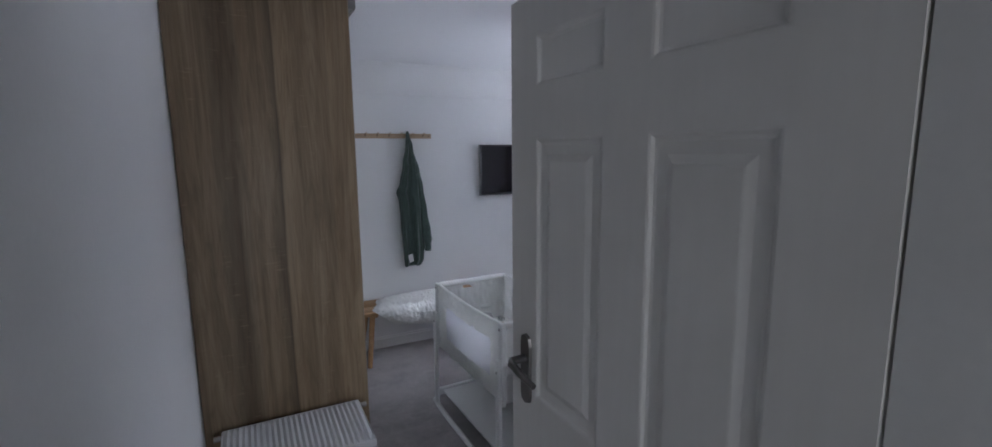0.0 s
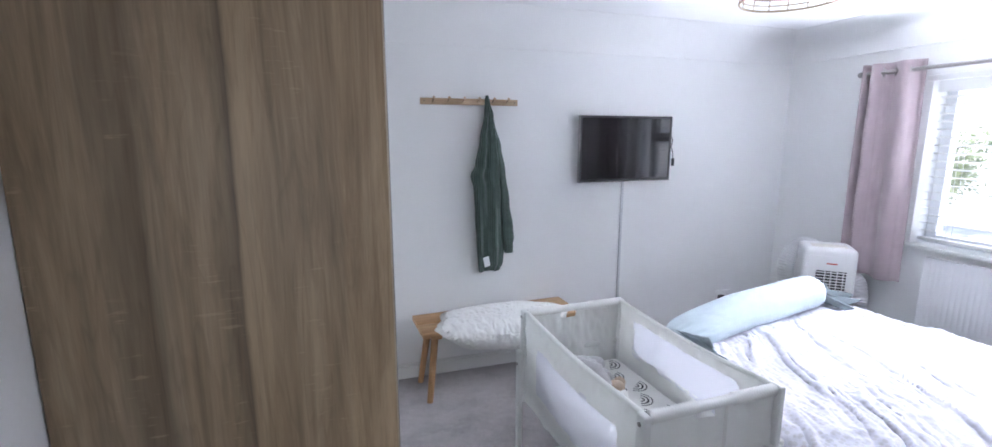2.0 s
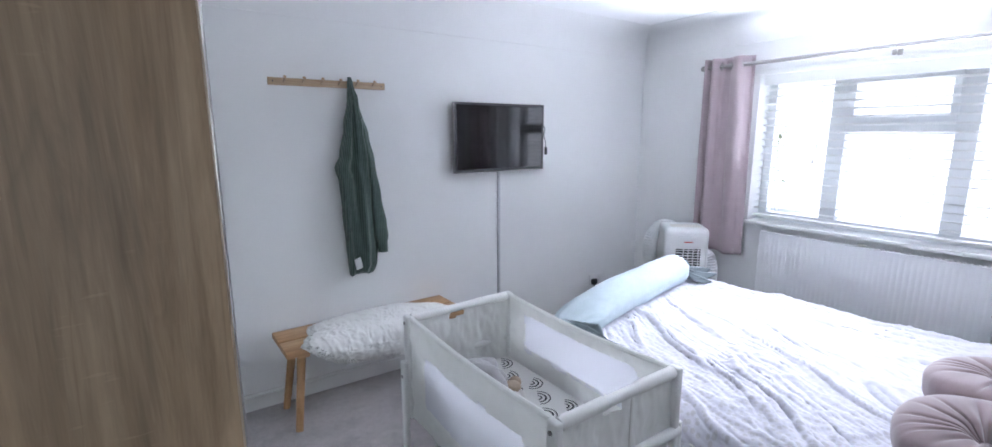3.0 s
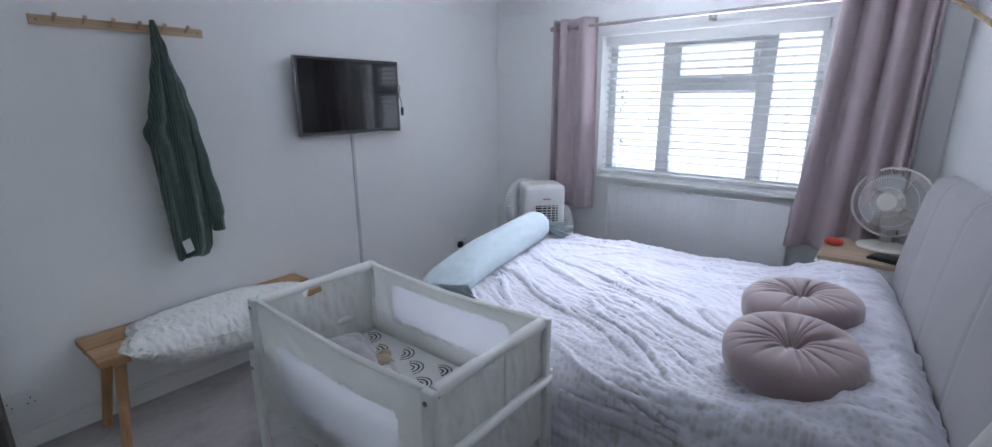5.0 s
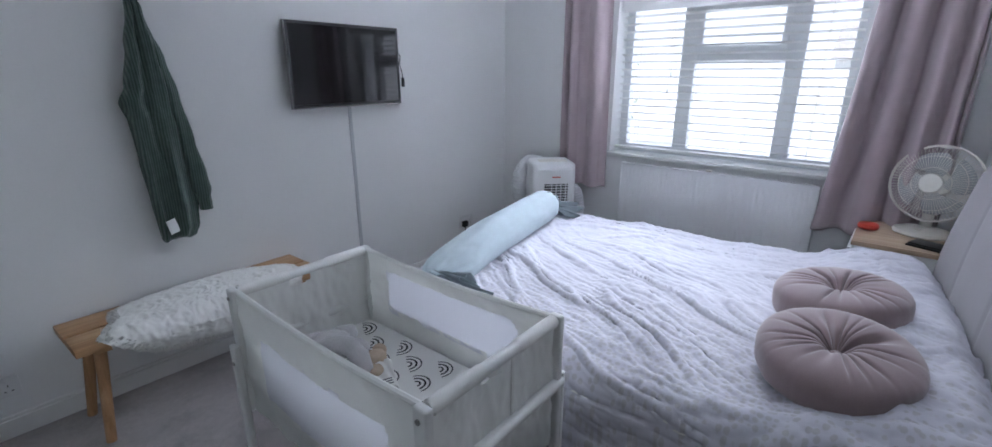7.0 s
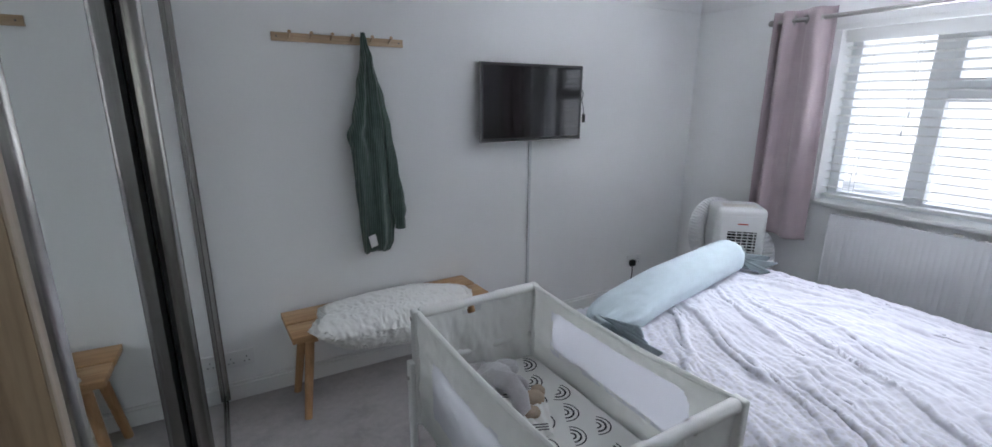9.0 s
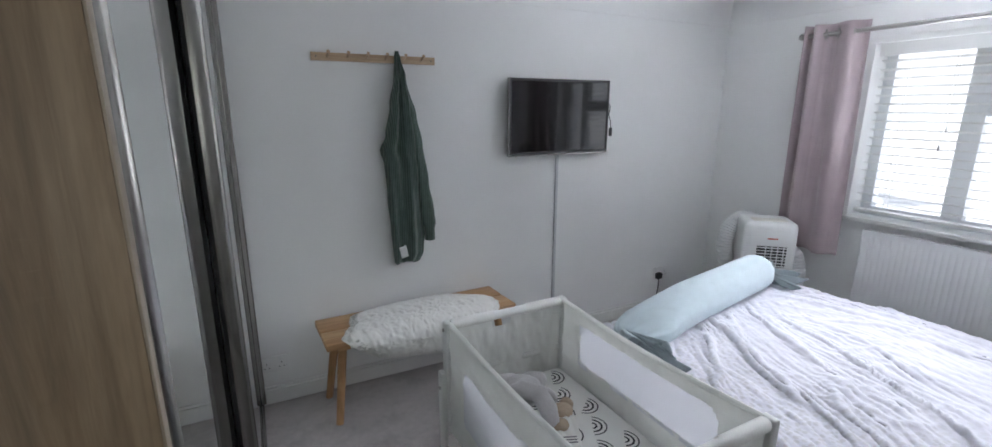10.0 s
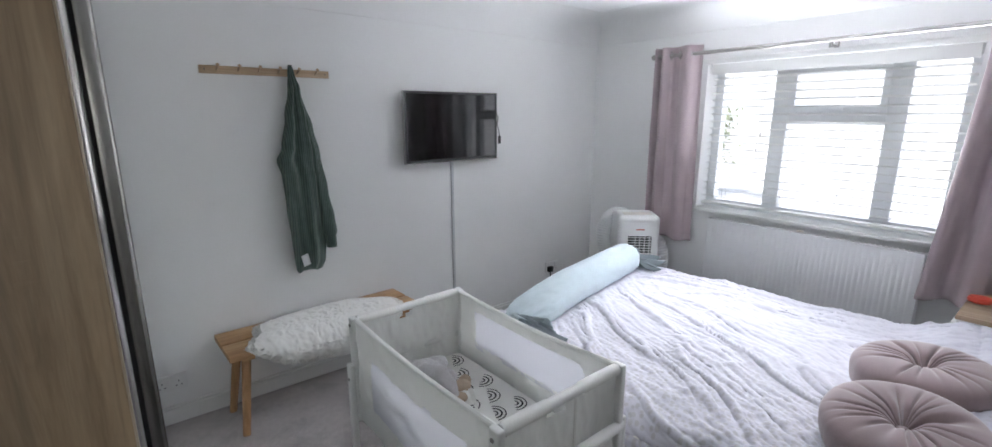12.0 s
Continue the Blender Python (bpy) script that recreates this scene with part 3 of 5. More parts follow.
# ---- window, blind, curtains, radiator ----
def build_window():
    w = thing("window_1", Matrix(), "white plastic casement window with three lights", "window")
    w["kind"] = "structure"
    xa, xb = WX + 0.14, WX + 0.205
    b = bmesh.new()
    bx(b, (xa, OY0, OZ0), (xb, OY0 + 0.055, OZ1), 0.004)
    bx(b, (xa, OY1 - 0.055, OZ0), (xb, OY1, OZ1), 0.004)
    bx(b, (xa, OY0 + 0.055, OZ0), (xb, OY1 - 0.055, OZ0 + 0.055), 0.004)
    bx(b, (xa, OY0 + 0.055, OZ1 - 0.055), (xb, OY1 - 0.055, OZ1), 0.004)
    part("window_frame", b, UPVC, w)
    m1, m2 = 2.165, 2.772
    for y in (m1, m2):
        part("mullion", box((xa - 0.004, y - 0.047, OZ0 + 0.055), (xb, y + 0.047, OZ1 - 0.055), 0.006), UPVC, w)
    part("transom", box((xa - 0.004, m1 + 0.047, 1.505), (xb, m2 - 0.047, 1.575), 0.006), UPVC, w)
    b = bmesh.new()
    ya, yb, za, zb = m1 + 0.047, m2 - 0.047, 1.575, OZ1 - 0.055
    for p, q in (((ya, za), (yb, za + 0.035)), ((ya, zb - 0.035), (yb, zb)), ((ya, za + 0.035), (ya + 0.035, zb - 0.035)), ((yb - 0.035, za + 0.035), (yb, zb - 0.035))):
        bx(b, (xa - 0.012, p[0], p[1]), (xb - 0.01, q[0], q[1]), 0.004)
    vent = part("fanlight_sash", b, UPVC, w)
    part("fanlight_handle", box((xa - 0.03, 2.42, 1.585), (xa - 0.012, 2.52, 1.603), 0.005), UPVC, vent)
    for p, q in (((OY0 + 0.055, OZ0 + 0.055), (m1 - 0.047, OZ1 - 0.055)), ((m2 + 0.047, OZ0 + 0.055), (OY1 - 0.055, OZ1 - 0.055)), ((m1 + 0.047, OZ0 + 0.055), (m2 - 0.047, 1.505)), ((m1 + 0.047, 1.575), (m2 - 0.047, OZ1 - 0.055))):
        pane = part("pane", box((xa + 0.03, p[0], p[1]), (xa + 0.036, q[0], q[1])), GLASS, w)
        pane.visible_shadow = False
    part("window_sill", box((WX - 0.028, OY0 - 0.03, OZ0 - 0.02), (xa - 0.002, OY1 + 0.03, OZ0 + 0.004), 0.006), SATIN, w)
    part("pelmet_board", box((WX - 0.014, OY0 - 0.03, OZ1 - 0.004), (WX + 0.01, OY1 + 0.03, OZ1 + 0.03), 0.004), SATIN, w)


build_window()

SLATS = plain("blind_slat", (0.82, 0.82, 0.80), 0.4, var=0.02, relief=0.04, stretch=(1, 0.05, 1))


def build_blind():
    xc, step = WX + 0.062, 0.0478
    d = thing("venetian_blind", pose(xc, (OY0 + OY1) / 2, OZ1), "white wooden venetian blind lowered with open slats", "blind")
    half = (OY1 - OY0) / 2 - 0.014
    part("headrail", box((-0.028, -half, -0.055), (0.03, half, -0.004), 0.004), SLATS, d)
    part("valance", box((-0.036, -half, -0.072), (-0.0285, half, -0.002), 0.003), SLATS, d)
    b = bmesh.new()
    surf(b, 2, 7, lambda u, v: ((v - 0.5) * 0.05, (u * 2 - 1) * half, 0.0028 * (1 - (2 * v - 1) ** 2)))
    surf(b, 2, 7, lambda u, v: ((v - 0.5) * 0.05, (u * 2 - 1) * half, -0.003 + 0.0028 * (1 - (2 * v - 1) ** 2)))
    me = mesh_of("slat", b, SLATS)
    for k in range(18):
        s = new("slat", me)
        s.parent = d
        s.matrix_basis = pose(0, 0, -0.098 - step * k, 0, 8 + random.uniform(-1.2, 1.2), random.uniform(-0.05, 0.05))
    part("bottom_rail", box((-0.025, -half, -0.098 - step * 18 - 0.012), (0.025, half, -0.098 - step * 18 + 0.006), 0.004), SLATS, d)
    for y in (-0.52, -0.17, 0.17, 0.52):
        for x in (-0.027, 0.027):
            b = bmesh.new()
            tube(b, [(x, y, -0.05), (x, y, -0.098 - step * 18)], 0.0011, 5)
            part("ladder_cord", b, SLATS, d)
    for k, y in enumerate((0.30, 0.315)):
        b = bmesh.new()
        tube(b, [(-0.036, y, -0.07), (-0.037, y + 0.002, -0.45 - 0.1 * k)], 0.0013, 5)
        lathe(b, [(0.002, 0.0), (0.006, -0.012), (0.004, -0.03), (0.001, -0.034)], 8, (-0.037, y + 0.002, -0.45 - 0.1 * k))
        part("pull_cord", b, SLATS, d)


build_blind()

ROD_X, ROD_Z = WX - 0.092, 1.972


def build_rail():
    d = thing("curtain_rail", pose(ROD_X, 0, ROD_Z), "brushed nickel curtain pole over the window", "curtain rail")
    b = bmesh.new()
    tube(b, [(0, 1.335, 0), (0, 3.575, 0)], 0.0125, 14)
    part("pole", b, NICKEL, d)
    for y, s in ((3.575, 1), (1.335, -1)):
        b = bmesh.new()
        lathe(b, [(0.012, 0), (0.018, 0.002), (0.019, 0.018), (0.015, 0.026), (0.0, 0.028)], 16)
        part("finial", moved(b, Matrix.Translation((0, y, 0)) @ Euler((radians(-90 * s), 0, 0)).to_matrix().to_4x4()), NICKEL, d)
    for y in (3.50, 2.46, 1.42):
        b = bmesh.new()
        tube(b, [(0, y, -0.014), (0.03, y, -0.03), (0.088, y, -0.03)], 0.006, 8)
        bx(b, (0.082, y - 0.012, -0.06), (0.0915, y + 0.012, 0.0), 0.002)
        bx(b, (-0.008, y - 0.008, -0.045), (0.008, y + 0.008, -0.012), 0.003)
        part("bracket", b, NICKEL, d)


build_rail()


def build_curtain(y0, y1, flare, folds, depth, label, phase=0.0, bottom=0.66, bunch=1):
    """Hung cloth with eyelets. flare: how much further it spreads at the foot, at its window side."""
    d = thing("curtain", pose(ROD_X, 0, 0), label, "curtain", "curtains at the window")
    top = 2.03
    inner = y0 if flare < 0 else y1

    def f(u, v):
        z = top + (bottom - top) * v
        y = y0 + (y1 - y0) * u
        grow = flare * v ** 1.4 * (u if flare > 0 else 1 - u) ** 1.2
        q = u ** 0.5 if bunch > 0 else 1 - (1 - u) ** 0.62
        a = 2 * math.pi * folds * (q + 0.03 * math.sin(5 * u + phase)) + phase
        dd = depth * (0.75 + 0.25 * math.sin(3.1 * u * folds + phase)) * (1 - 0.25 * smooth_step(0.5, 1, v))
        w = math.sin(a + 0.5 * v * math.sin(4 * u))
        x = dd * math.copysign(abs(w) ** 0.75, w) + 0.006 * fbm(u * 5, v * 4, phase)
        x += 0.012 * math.sin(a * 2 + 1) * smooth_step(0.1, 0.8, v) * 0.4
        return (x, y + grow + 0.3 * dd * math.cos(a) * 0.5, z + 0.006 * math.sin(a) * v)

    b = bmesh.new()
    surf(b, 140, 60, f)
    cloth = part("cloth", b, CURTAINCLOTH, d, angle=80)
    mod = cloth.modifiers.new("thickness", "SOLIDIFY")
    mod.thickness = 0.004
    for k in range(int(folds * 2)):
        q = (k * 0.5 - phase / (2 * math.pi)) / folds
        if not 0.02 < q < 0.98:
            continue
        u = q ** 2.0 if bunch > 0 else 1 - (1 - q) ** (1 / 0.62)
        b = bmesh.new()
        y = y0 + (y1 - y0) * u
        ring = [(0.024 * math.cos(t) * 0.75, y + 0.024 * math.cos(t) * 0.66, ROD_Z + 0.024 * math.sin(t)) for t in (i * math.pi / 8 for i in range(17))]
        tube(b, ring, 0.0045, 7, cap=False)
        part("eyelet", b, NICKEL, d, "nickel eyelet")


build_curtain(3.225, 3.565, -0.03, 2.9, 0.036, "dusky pink curtain bunched beside the window, above a cooler", 0.6, 0.655, -1)
build_curtain(1.40, 1.80, 0.10, 4.4, 0.064, "dusky pink curtain drawn back behind a desk fan", 2.2, 0.63)


def build_radiator():
    y0, y1, z0, z1 = 1.90, 3.065, 0.26, 0.855
    d = thing("radiator", pose(WX, 0, 0), "white ridged panel radiator under the window", "radiator")
    n = 40
    b = bmesh.new()
    pts = []
    for k in range(n):
        c = y0 + 0.025 + (y1 - y0 - 0.05) * (k + 0.5) / n
        h = (y1 - y0 - 0.05) / n / 2
        pts += [(-0.099, c - h), (-0.099, c - h * 0.45), (-0.0972, c - h * 0.25), (-0.0972, c + h * 0.25), (-0.099, c + h * 0.45)]
    pts = [(-0.095, y0)] + pts + [(-0.095, y1)]
    zz = [z0, z0 + 0.02, z0 + 0.035, z1 - 0.035, z1 - 0.02, z1]
    rows = [[b.verts.new((-0.095 if i in (0, 1, 4, 5) else x, y, z)) for x, y in pts] for i, z in enumerate(zz)]
    for r, q in zip(rows, rows[1:]):
        for k in range(len(pts) - 1):
            b.faces.new((r[k], r[k + 1], q[k + 1], q[k]))
    part("front_panel", b, ENAMEL, d, angle=25)
    part("back_panel", box((-0.045, y0 + 0.01, z0), (-0.03, y1 - 0.01, z1 - 0.005), 0.003), ENAMEL, d)
    for y in (y0 - 0.004, y1 - 0.001):
        part("side_panel", box((-0.097, y, z0), (-0.028, y + 0.005, z1 + 0.004), 0.002), ENAMEL, d)
    me = mesh_of("grille_bar", box((-0.094, -0.004, 0), (-0.03, 0.004, 0.006), 0.001), ENAMEL)
    for k in range(46):
        s = new("grille_bar", me)
        s.parent, s.location = d, (0, y0 + 0.02 + (y1 - y0 - 0.04) * k / 45, z1 - 0.005)
    part("top_rim", box((-0.0995, y0, z1 - 0.002), (-0.093, y1, z1 + 0.005), 0.001), ENAMEL, d)
    b = bmesh.new()
    tube(b, [(-0.06, y0 - 0.03, 0.0), (-0.06, y0 - 0.03, 0.31), (-0.06, y0 + 0.01, 0.31)], 0.0075, 8)
    lathe(b, [(0.012, 0), (0.02, 0.01), (0.02, 0.05), (0.014, 0.06)], 14, (-0.06, y0 - 0.03, 0.32))
    part("valve", b, PLASTIC, d)
    b = bmesh.new()
    bx(b, (-0.075, 2.475, z1 + 0.004), (-0.05, 2.51, z1 + 0.016), 0.004)
    part("wall_clip", b, CREAM, d)


build_radiator()


# ---- wardrobe with mirrored sliding doors ----
def build_wardrobe():
    X0, X1, Y0, Y1, top = 0.060, 0.632, 2.13, WY - 0.004, 2.25
    d = thing("wardrobe", pose(0, 0, 0), "tall oak-effect wardrobe with mirrored sliding doors", "wardrobe")
    part("end_panel", box((X0 + 0.001, Y0, 0.0), (X1, Y0 + 0.022, top), 0.001), PANEL, d, "greyed oak-effect end panel")
    part("edge_band", box((X1 + 0.0003, Y0 + 0.001, 0.0), (X1 + 0.0028, Y0 + 0.021, top), 0.0005), EDGE, d, "pale oak edge band")
    part("top_panel", box((X0, Y0 + 0.0225, top - 0.03), (X1 - 0.001, Y1, top), 0.001), PANEL, d)
    part("back_panel", box((X0, Y0 + 0.0225, 0.05), (X0 + 0.012, Y1, top - 0.031)), PANEL, d)
    part("inner_wall", box((0.075, Y1 - 0.02, 0.05), (X1 - 0.12, Y1, top - 0.031)), PANEL, d)
    part("bottom_track", box((X1 - 0.045, Y0 + 0.0225, 0.0), (X1 + 0.034, Y1 - 0.02, 0.03), 0.002), CHROME, d)
    part("top_track", box((X1 - 0.05, Y0 + 0.0225, top - 0.075), (X1 + 0.034, Y1 - 0.02, top - 0.031), 0.002), CHROME, d)
    mid = 2.97
    for name_y0, name_y1, xf in ((Y0 + 0.032, mid + 0.09, X1 - 0.001), (mid, Y1 - 0.031, X1 + 0.030)):
        ya, yb = name_y0, name_y1
        door = part("mirror_door", box((xf - 0.014, ya + 0.02, 0.05), (xf - 0.008, yb - 0.02, top - 0.1)), MIRROR, d, "mirrored sliding door")
        for y, s in ((ya, 1), (yb, -1)):
            b = bmesh.new()
            prof = [(-0.026, 0), (-0.002, 0), (0.006, 0.004), (0.010, 0.012), (0.004, 0.020), (-0.004, 0.030), (-0.006, 0.036), (-0.026, 0.036)]
            if s < 0 and xf < X1:
                prof = [(-0.026, 0), (-0.006, 0), (-0.006, 0.036), (-0.026, 0.036)]
            lo = [b.verts.new((xf + p, y + s * q, 0.035)) for p, q in prof]
            hi = [b.verts.new((xf + p, y + s * q, top - 0.08)) for p, q in prof]
            for k in range(len(prof)):
                b.faces.new((lo[k], lo[(k + 1) % len(prof)], hi[(k + 1) % len(prof)], hi[k]))
            b.faces.new(lo)
            b.faces.new(hi)
            part("profile", b, CHROME, door, "polished metal edge profile")
        for z in (0.035, top - 0.115):
            part("rail", box((xf - 0.02, ya + 0.036, z), (xf - 0.002, yb - 0.036, z + 0.035), 0.002), CHROME, door)
    # black strip that paints the shade in the gap between the doors
    part("gap_shade", box((X1 - 0.0068, mid + 0.004, 0.035), (X1 + 0.0036, mid + 0.03, top - 0.08), 0.001), DARK, d, "black strip standing in for the shaded gap between the doors")
    part("wall_profile", box((X1 - 0.004, Y1 - 0.03, 0.018), (X1 + 0.044, Y1 - 0.0005, top), 0.002), CHROME, d)


build_wardrobe()


def build_hamper():
    d = thing("laundry_hamper", pose(0.352, 1.955, 0), "white lidded hamper with a ribbed top, beside the wardrobe", "hamper")
    b = bmesh.new()
    bx(b, (-0.225, -0.135, 0.0), (0.225, 0.135, 0.655), 0.012)
    part("body", b, HAMPERSIDE, d)
    b = bmesh.new()
    n = 26
    surf(b, n * 4 + 1, 8, lambda u, v: (-0.235 + 0.47 * u, -0.15 + 0.30 * v, 0.692 + 0.004 * math.cos(2 * math.pi * n * u) - 0.012 * smooth_step(0.42, 0.5, abs(v - 0.5)) - 0.008 * (abs(u - 0.5) > 0.49)))
    part("lid_slats", b, HAMPER, d, "white ribbed lid", angle=70)
    b = bmesh.new()
    bx(b, (-0.238, -0.153, 0.655), (0.238, 0.153, 0.683), 0.005)
    part("lid_rim", b, HAMPER, d)
    for s in (-1, 1):
        b = bmesh.new()
        tube(b, [(s * 0.236, 0.125, 0.67), (s * 0.262, 0.125, 0.67)], 0.010, 10)
        part("knob", b, NICKEL, d)


build_hamper()


# ---- along the television wall ----
def build_rack():
    x0, x1, z = 1.045, 1.672, 1.785
    d = thing("coat_rack", pose((x0 + x1) / 2, WY, z), "pale oak peg rail on the wall with six pegs", "coat rack")
    half = (x1 - x0) / 2
    part("board", box((-half, -0.018, -0.019), (half, 0, 0.019), 0.002), RACKWOOD, d)
    for k in range(6):
        x = -half + 0.075 + k * (2 * half - 0.15) / 5
        b = bmesh.new()
        tube(b, [(x, -0.017, 0.0), (x, -0.05, 0.014), (x, -0.062, 0.02)], 0.006, 10, taper=[0.0055, 0.0055, 0.0085])
        part("peg", b, RACKWOOD, d)
    for x in (-half + 0.022, half - 0.022):
        b = bmesh.new()
        tube(b, [(x, -0.017, 0), (x, -0.0195, 0)], 0.004, 8)
        part("screw", b, PEWTER, d)


build_rack()


def build_jumper():
    d = thing("jumper", pose(1.46, WY - 0.012, 0), "dark green ribbed knit jumper hanging from the peg rail", "jumper")
    body = [(1.825, -0.006, 0.010, 0.010), (1.79, -0.014, 0.016, 0.018), (1.70, -0.026, 0.036, 0.035), (1.55, -0.056, 0.060, 0.045),
            (1.40, -0.088, 0.082, 0.05), (1.33, -0.121, 0.09, 0.05), (1.25, -0.100, 0.098, 0.048), (1.05, -0.090, 0.10, 0.048), (0.86, -0.080, 0.104, 0.046), (0.76, -0.074, 0.098, 0.044), (0.70, -0.068, 0.076, 0.036), (0.695, -0.06, 0.06, 0.02)]

    def f(u, v):
        z = 1.825 + (0.695 - 1.825) * u
        l, r, dp = lerp_table(body, z)
        a = 2 * math.pi * v
        c, h = (l + r) / 2, (r - l) / 2
        fold = 1 + 0.34 * math.sin(5 * a + 2.2 * u + 0.8 * fbm(u * 3, 1.0)) * smooth_step(0.0, 0.25, u) + 0.16 * math.sin(11 * a - 3 * u)
        return (c + h * math.cos(a) + 0.004 * fbm(u * 8, v * 6), -dp - 0.006 + dp * math.sin(a) * fold * 0.95, z + 0.008 * math.sin(3 * a) * smooth_step(0.9, 1, u))

    b = bmesh.new()
    vs = surf(b, 80, 72, f, loop_v=True)
    b.faces.new(vs[0][::-1])
    b.faces.new(vs[-1])
    part("body", b, KNIT, d, angle=70)
    arm = [(1.66, 0.010, 0.038, 0.02), (1.50, 0.028, 0.080, 0.03), (1.35, 0.05, 0.104, 0.036), (1.15, 0.068, 0.132, 0.038), (0.98, 0.082, 0.160, 0.038), (0.91, 0.086, 0.168, 0.036), (0.885, 0.10, 0.160, 0.03), (0.83, 0.106, 0.158, 0.026)]

    def g(u, v):
        z = 1.66 + (0.83 - 1.66) * u
        l, r, dp = lerp_table(arm, z)
        a = 2 * math.pi * v
        fold = 1 + 0.16 * math.sin(3 * a + 5 * u)
        return ((l + r) / 2 + (r - l) / 2 * math.cos(a), -0.052 - 0.02 * smooth_step(0, 0.4, u) + dp * math.sin(a) * fold, z + 0.006 * math.cos(2 * a))

    b = bmesh.new()
    vs = surf(b, 60, 40, g, loop_v=True)
    b.faces.new(vs[0][::-1])
    b.faces.new(vs[-1])
    part("sleeve", b, KNIT, d, angle=70)
    b = bmesh.new()
    surf(b, 6, 40, lambda u, v: (0.132 + 0.0285 * math.cos(2 * math.pi * v), -0.072 + 0.028 * math.sin(2 * math.pi * v), 0.872 - 0.05 * u), loop_v=True)
    part("cuff", b, KNIT, d)
    b = bmesh.new()
    surf(b, 4, 6, lambda u, v: (-0.052 + 0.038 * u + 0.012 * v, -0.092 - 0.004 * math.sin(3 * v), 0.80 - 0.065 * v + 0.012 * u))
    tag = part("care_label", b, TAGWHITE, d, "white care label")
    mod = tag.modifiers.new("thickness", "SOLIDIFY")
    mod.thickness = 0.001


build_jumper()


def build_tv():
    w, h = 0.722, 0.443
    d = thing("television", pose(2.463, 4.128, 1.489), "black flat television with a thin metal rim on a wall bracket", "television")
    part("back_case", box((-w / 2 + 0.012, 0.006, -h / 2 + 0.012), (w / 2 - 0.012, 0.034, h / 2 - 0.012), 0.008), BLACK, d)
    b = bmesh.new()
    for p, q in (((-w / 2, -h / 2), (w / 2, -h / 2 + 0.016)), ((-w / 2, h / 2 - 0.013), (w / 2, h / 2)), ((-w / 2, -h / 2 + 0.016), (-w / 2 + 0.013, h / 2 - 0.013)), ((w / 2 - 0.013, -h / 2 + 0.016), (w / 2, h / 2 - 0.013))):
        bx(b, (p[0], -0.004, p[1]), (q[0], 0.02, q[1]), 0.002)
    part("bezel", b, BLACK, d)
    part("lower_trim", box((-w / 2 - 0.003, -0.003, -h / 2 - 0.006), (w / 2 + 0.003, 0.026, -h / 2 - 0.0002), 0.001), CHROME, d, "thin chrome lower trim")
    b = bmesh.new()
    for p, q in (((-w / 2 - 0.003, h / 2), (w / 2 + 0.003, h / 2 + 0.002)), ((-w / 2 - 0.003, -h / 2), (-w / 2, h / 2)), ((w / 2, -h / 2), (w / 2 + 0.003, h / 2))):
        bx(b, (p[0], -0.003, p[1]), (q[0], 0.026, q[1]), 0.001)
    part("rim", b, CHROME, d, "thin silver rim")
    part("screen", box((-w / 2 + 0.0135, -0.0015, -h / 2 + 0.0165), (w / 2 - 0.0135, 0.005, h / 2 - 0.0135)), SCREEN, d, "glossy black screen")
    part("bracket", box((-0.12, 0.034, -0.11), (0.12, 0.0715, 0.11), 0.003), PEWTER, d)
    b = bmesh.new()
    tube(b, [(w / 2 - 0.02, 0.03, 0.09), (w / 2 + 0.014, 0.016, 0.085), (w / 2 + 0.022, 0.006, 0.06), (w / 2 + 0.016, 0.008, 0.02), (w / 2 + 0.010, 0.02, -0.01), (w / 2 - 0.02, 0.035, -0.03)], 0.0032, 7)
    part("cable", b, BLACK, d)
    b = bmesh.new()
    tube(b, [(w / 2 - 0.02, 0.035, 0.04), (w / 2 + 0.014, 0.016, 0.03), (w / 2 + 0.030, 0.008, -0.03), (w / 2 + 0.034, 0.006, -0.075)], 0.0028, 7)
    bx(b, (w / 2 + 0.024, -0.002, -0.125), (w / 2 + 0.042, 0.012, -0.07), 0.004)
    part("cable", b, BLACK, d)


build_tv()

bm = bx(bmesh.new(), (2.4755, WY - 0.014, 0.10), (2.4945, WY, 1.30), 0.004)
single("cable_trunking", bm, SHADED_TRUNKING, Matrix(), "slim white cable trunking, greyed for its side shadows, down the wall below the television", "cable trunking")


def build_socket(x, z, plug):
    d = thing("wall_socket", pose(x, WY, z), "white double wall socket" + (" with a black plug" if plug else " low on the wall"), "socket", "wall sockets")
    part("plate", box((-0.073, -0.010, -0.043), (0.073, 0, 0.043), 0.003), PLASTIC, d)
    for s in (-0.036, 0.036):
        part("switch", box((s - 0.008, -0.0135, 0.018), (s + 0.008, -0.009, 0.034), 0.002), PLASTIC, d)
        b = bmesh.new()
        for px, pz, w, h in ((0, 0.006, 0.0035, 0.008), (-0.011, -0.018, 0.0065, 0.004), (0.011, -0.018, 0.0065, 0.004)):
            bx(b, (s + px - w / 2, -0.0108, pz - h / 2), (s + px + w / 2, -0.0102, pz + h / 2))
        part("pin_holes", b, DARK, d)
    if plug:
        b = bmesh.new()
        bx(b, (-0.062, -0.045, -0.036), (-0.012, -0.0112, 0.012), 0.01, 3)
        tube(b, [(-0.037, -0.03, -0.034), (-0.037, -0.032, -0.09), (-0.05, -0.03, -0.2), (-0.02, -0.02, -z + 0.01)], 0.004, 7)
        part("plug", b, BLACK, d, "black mains plug with lead")


build_socket(0.735, 0.225, False)
build_socket(3.48, 0.30, True)


# ---- bench and sheepskin ----
BEN = pose(1.48, 4.005, 0, 0, 0, 2.6)


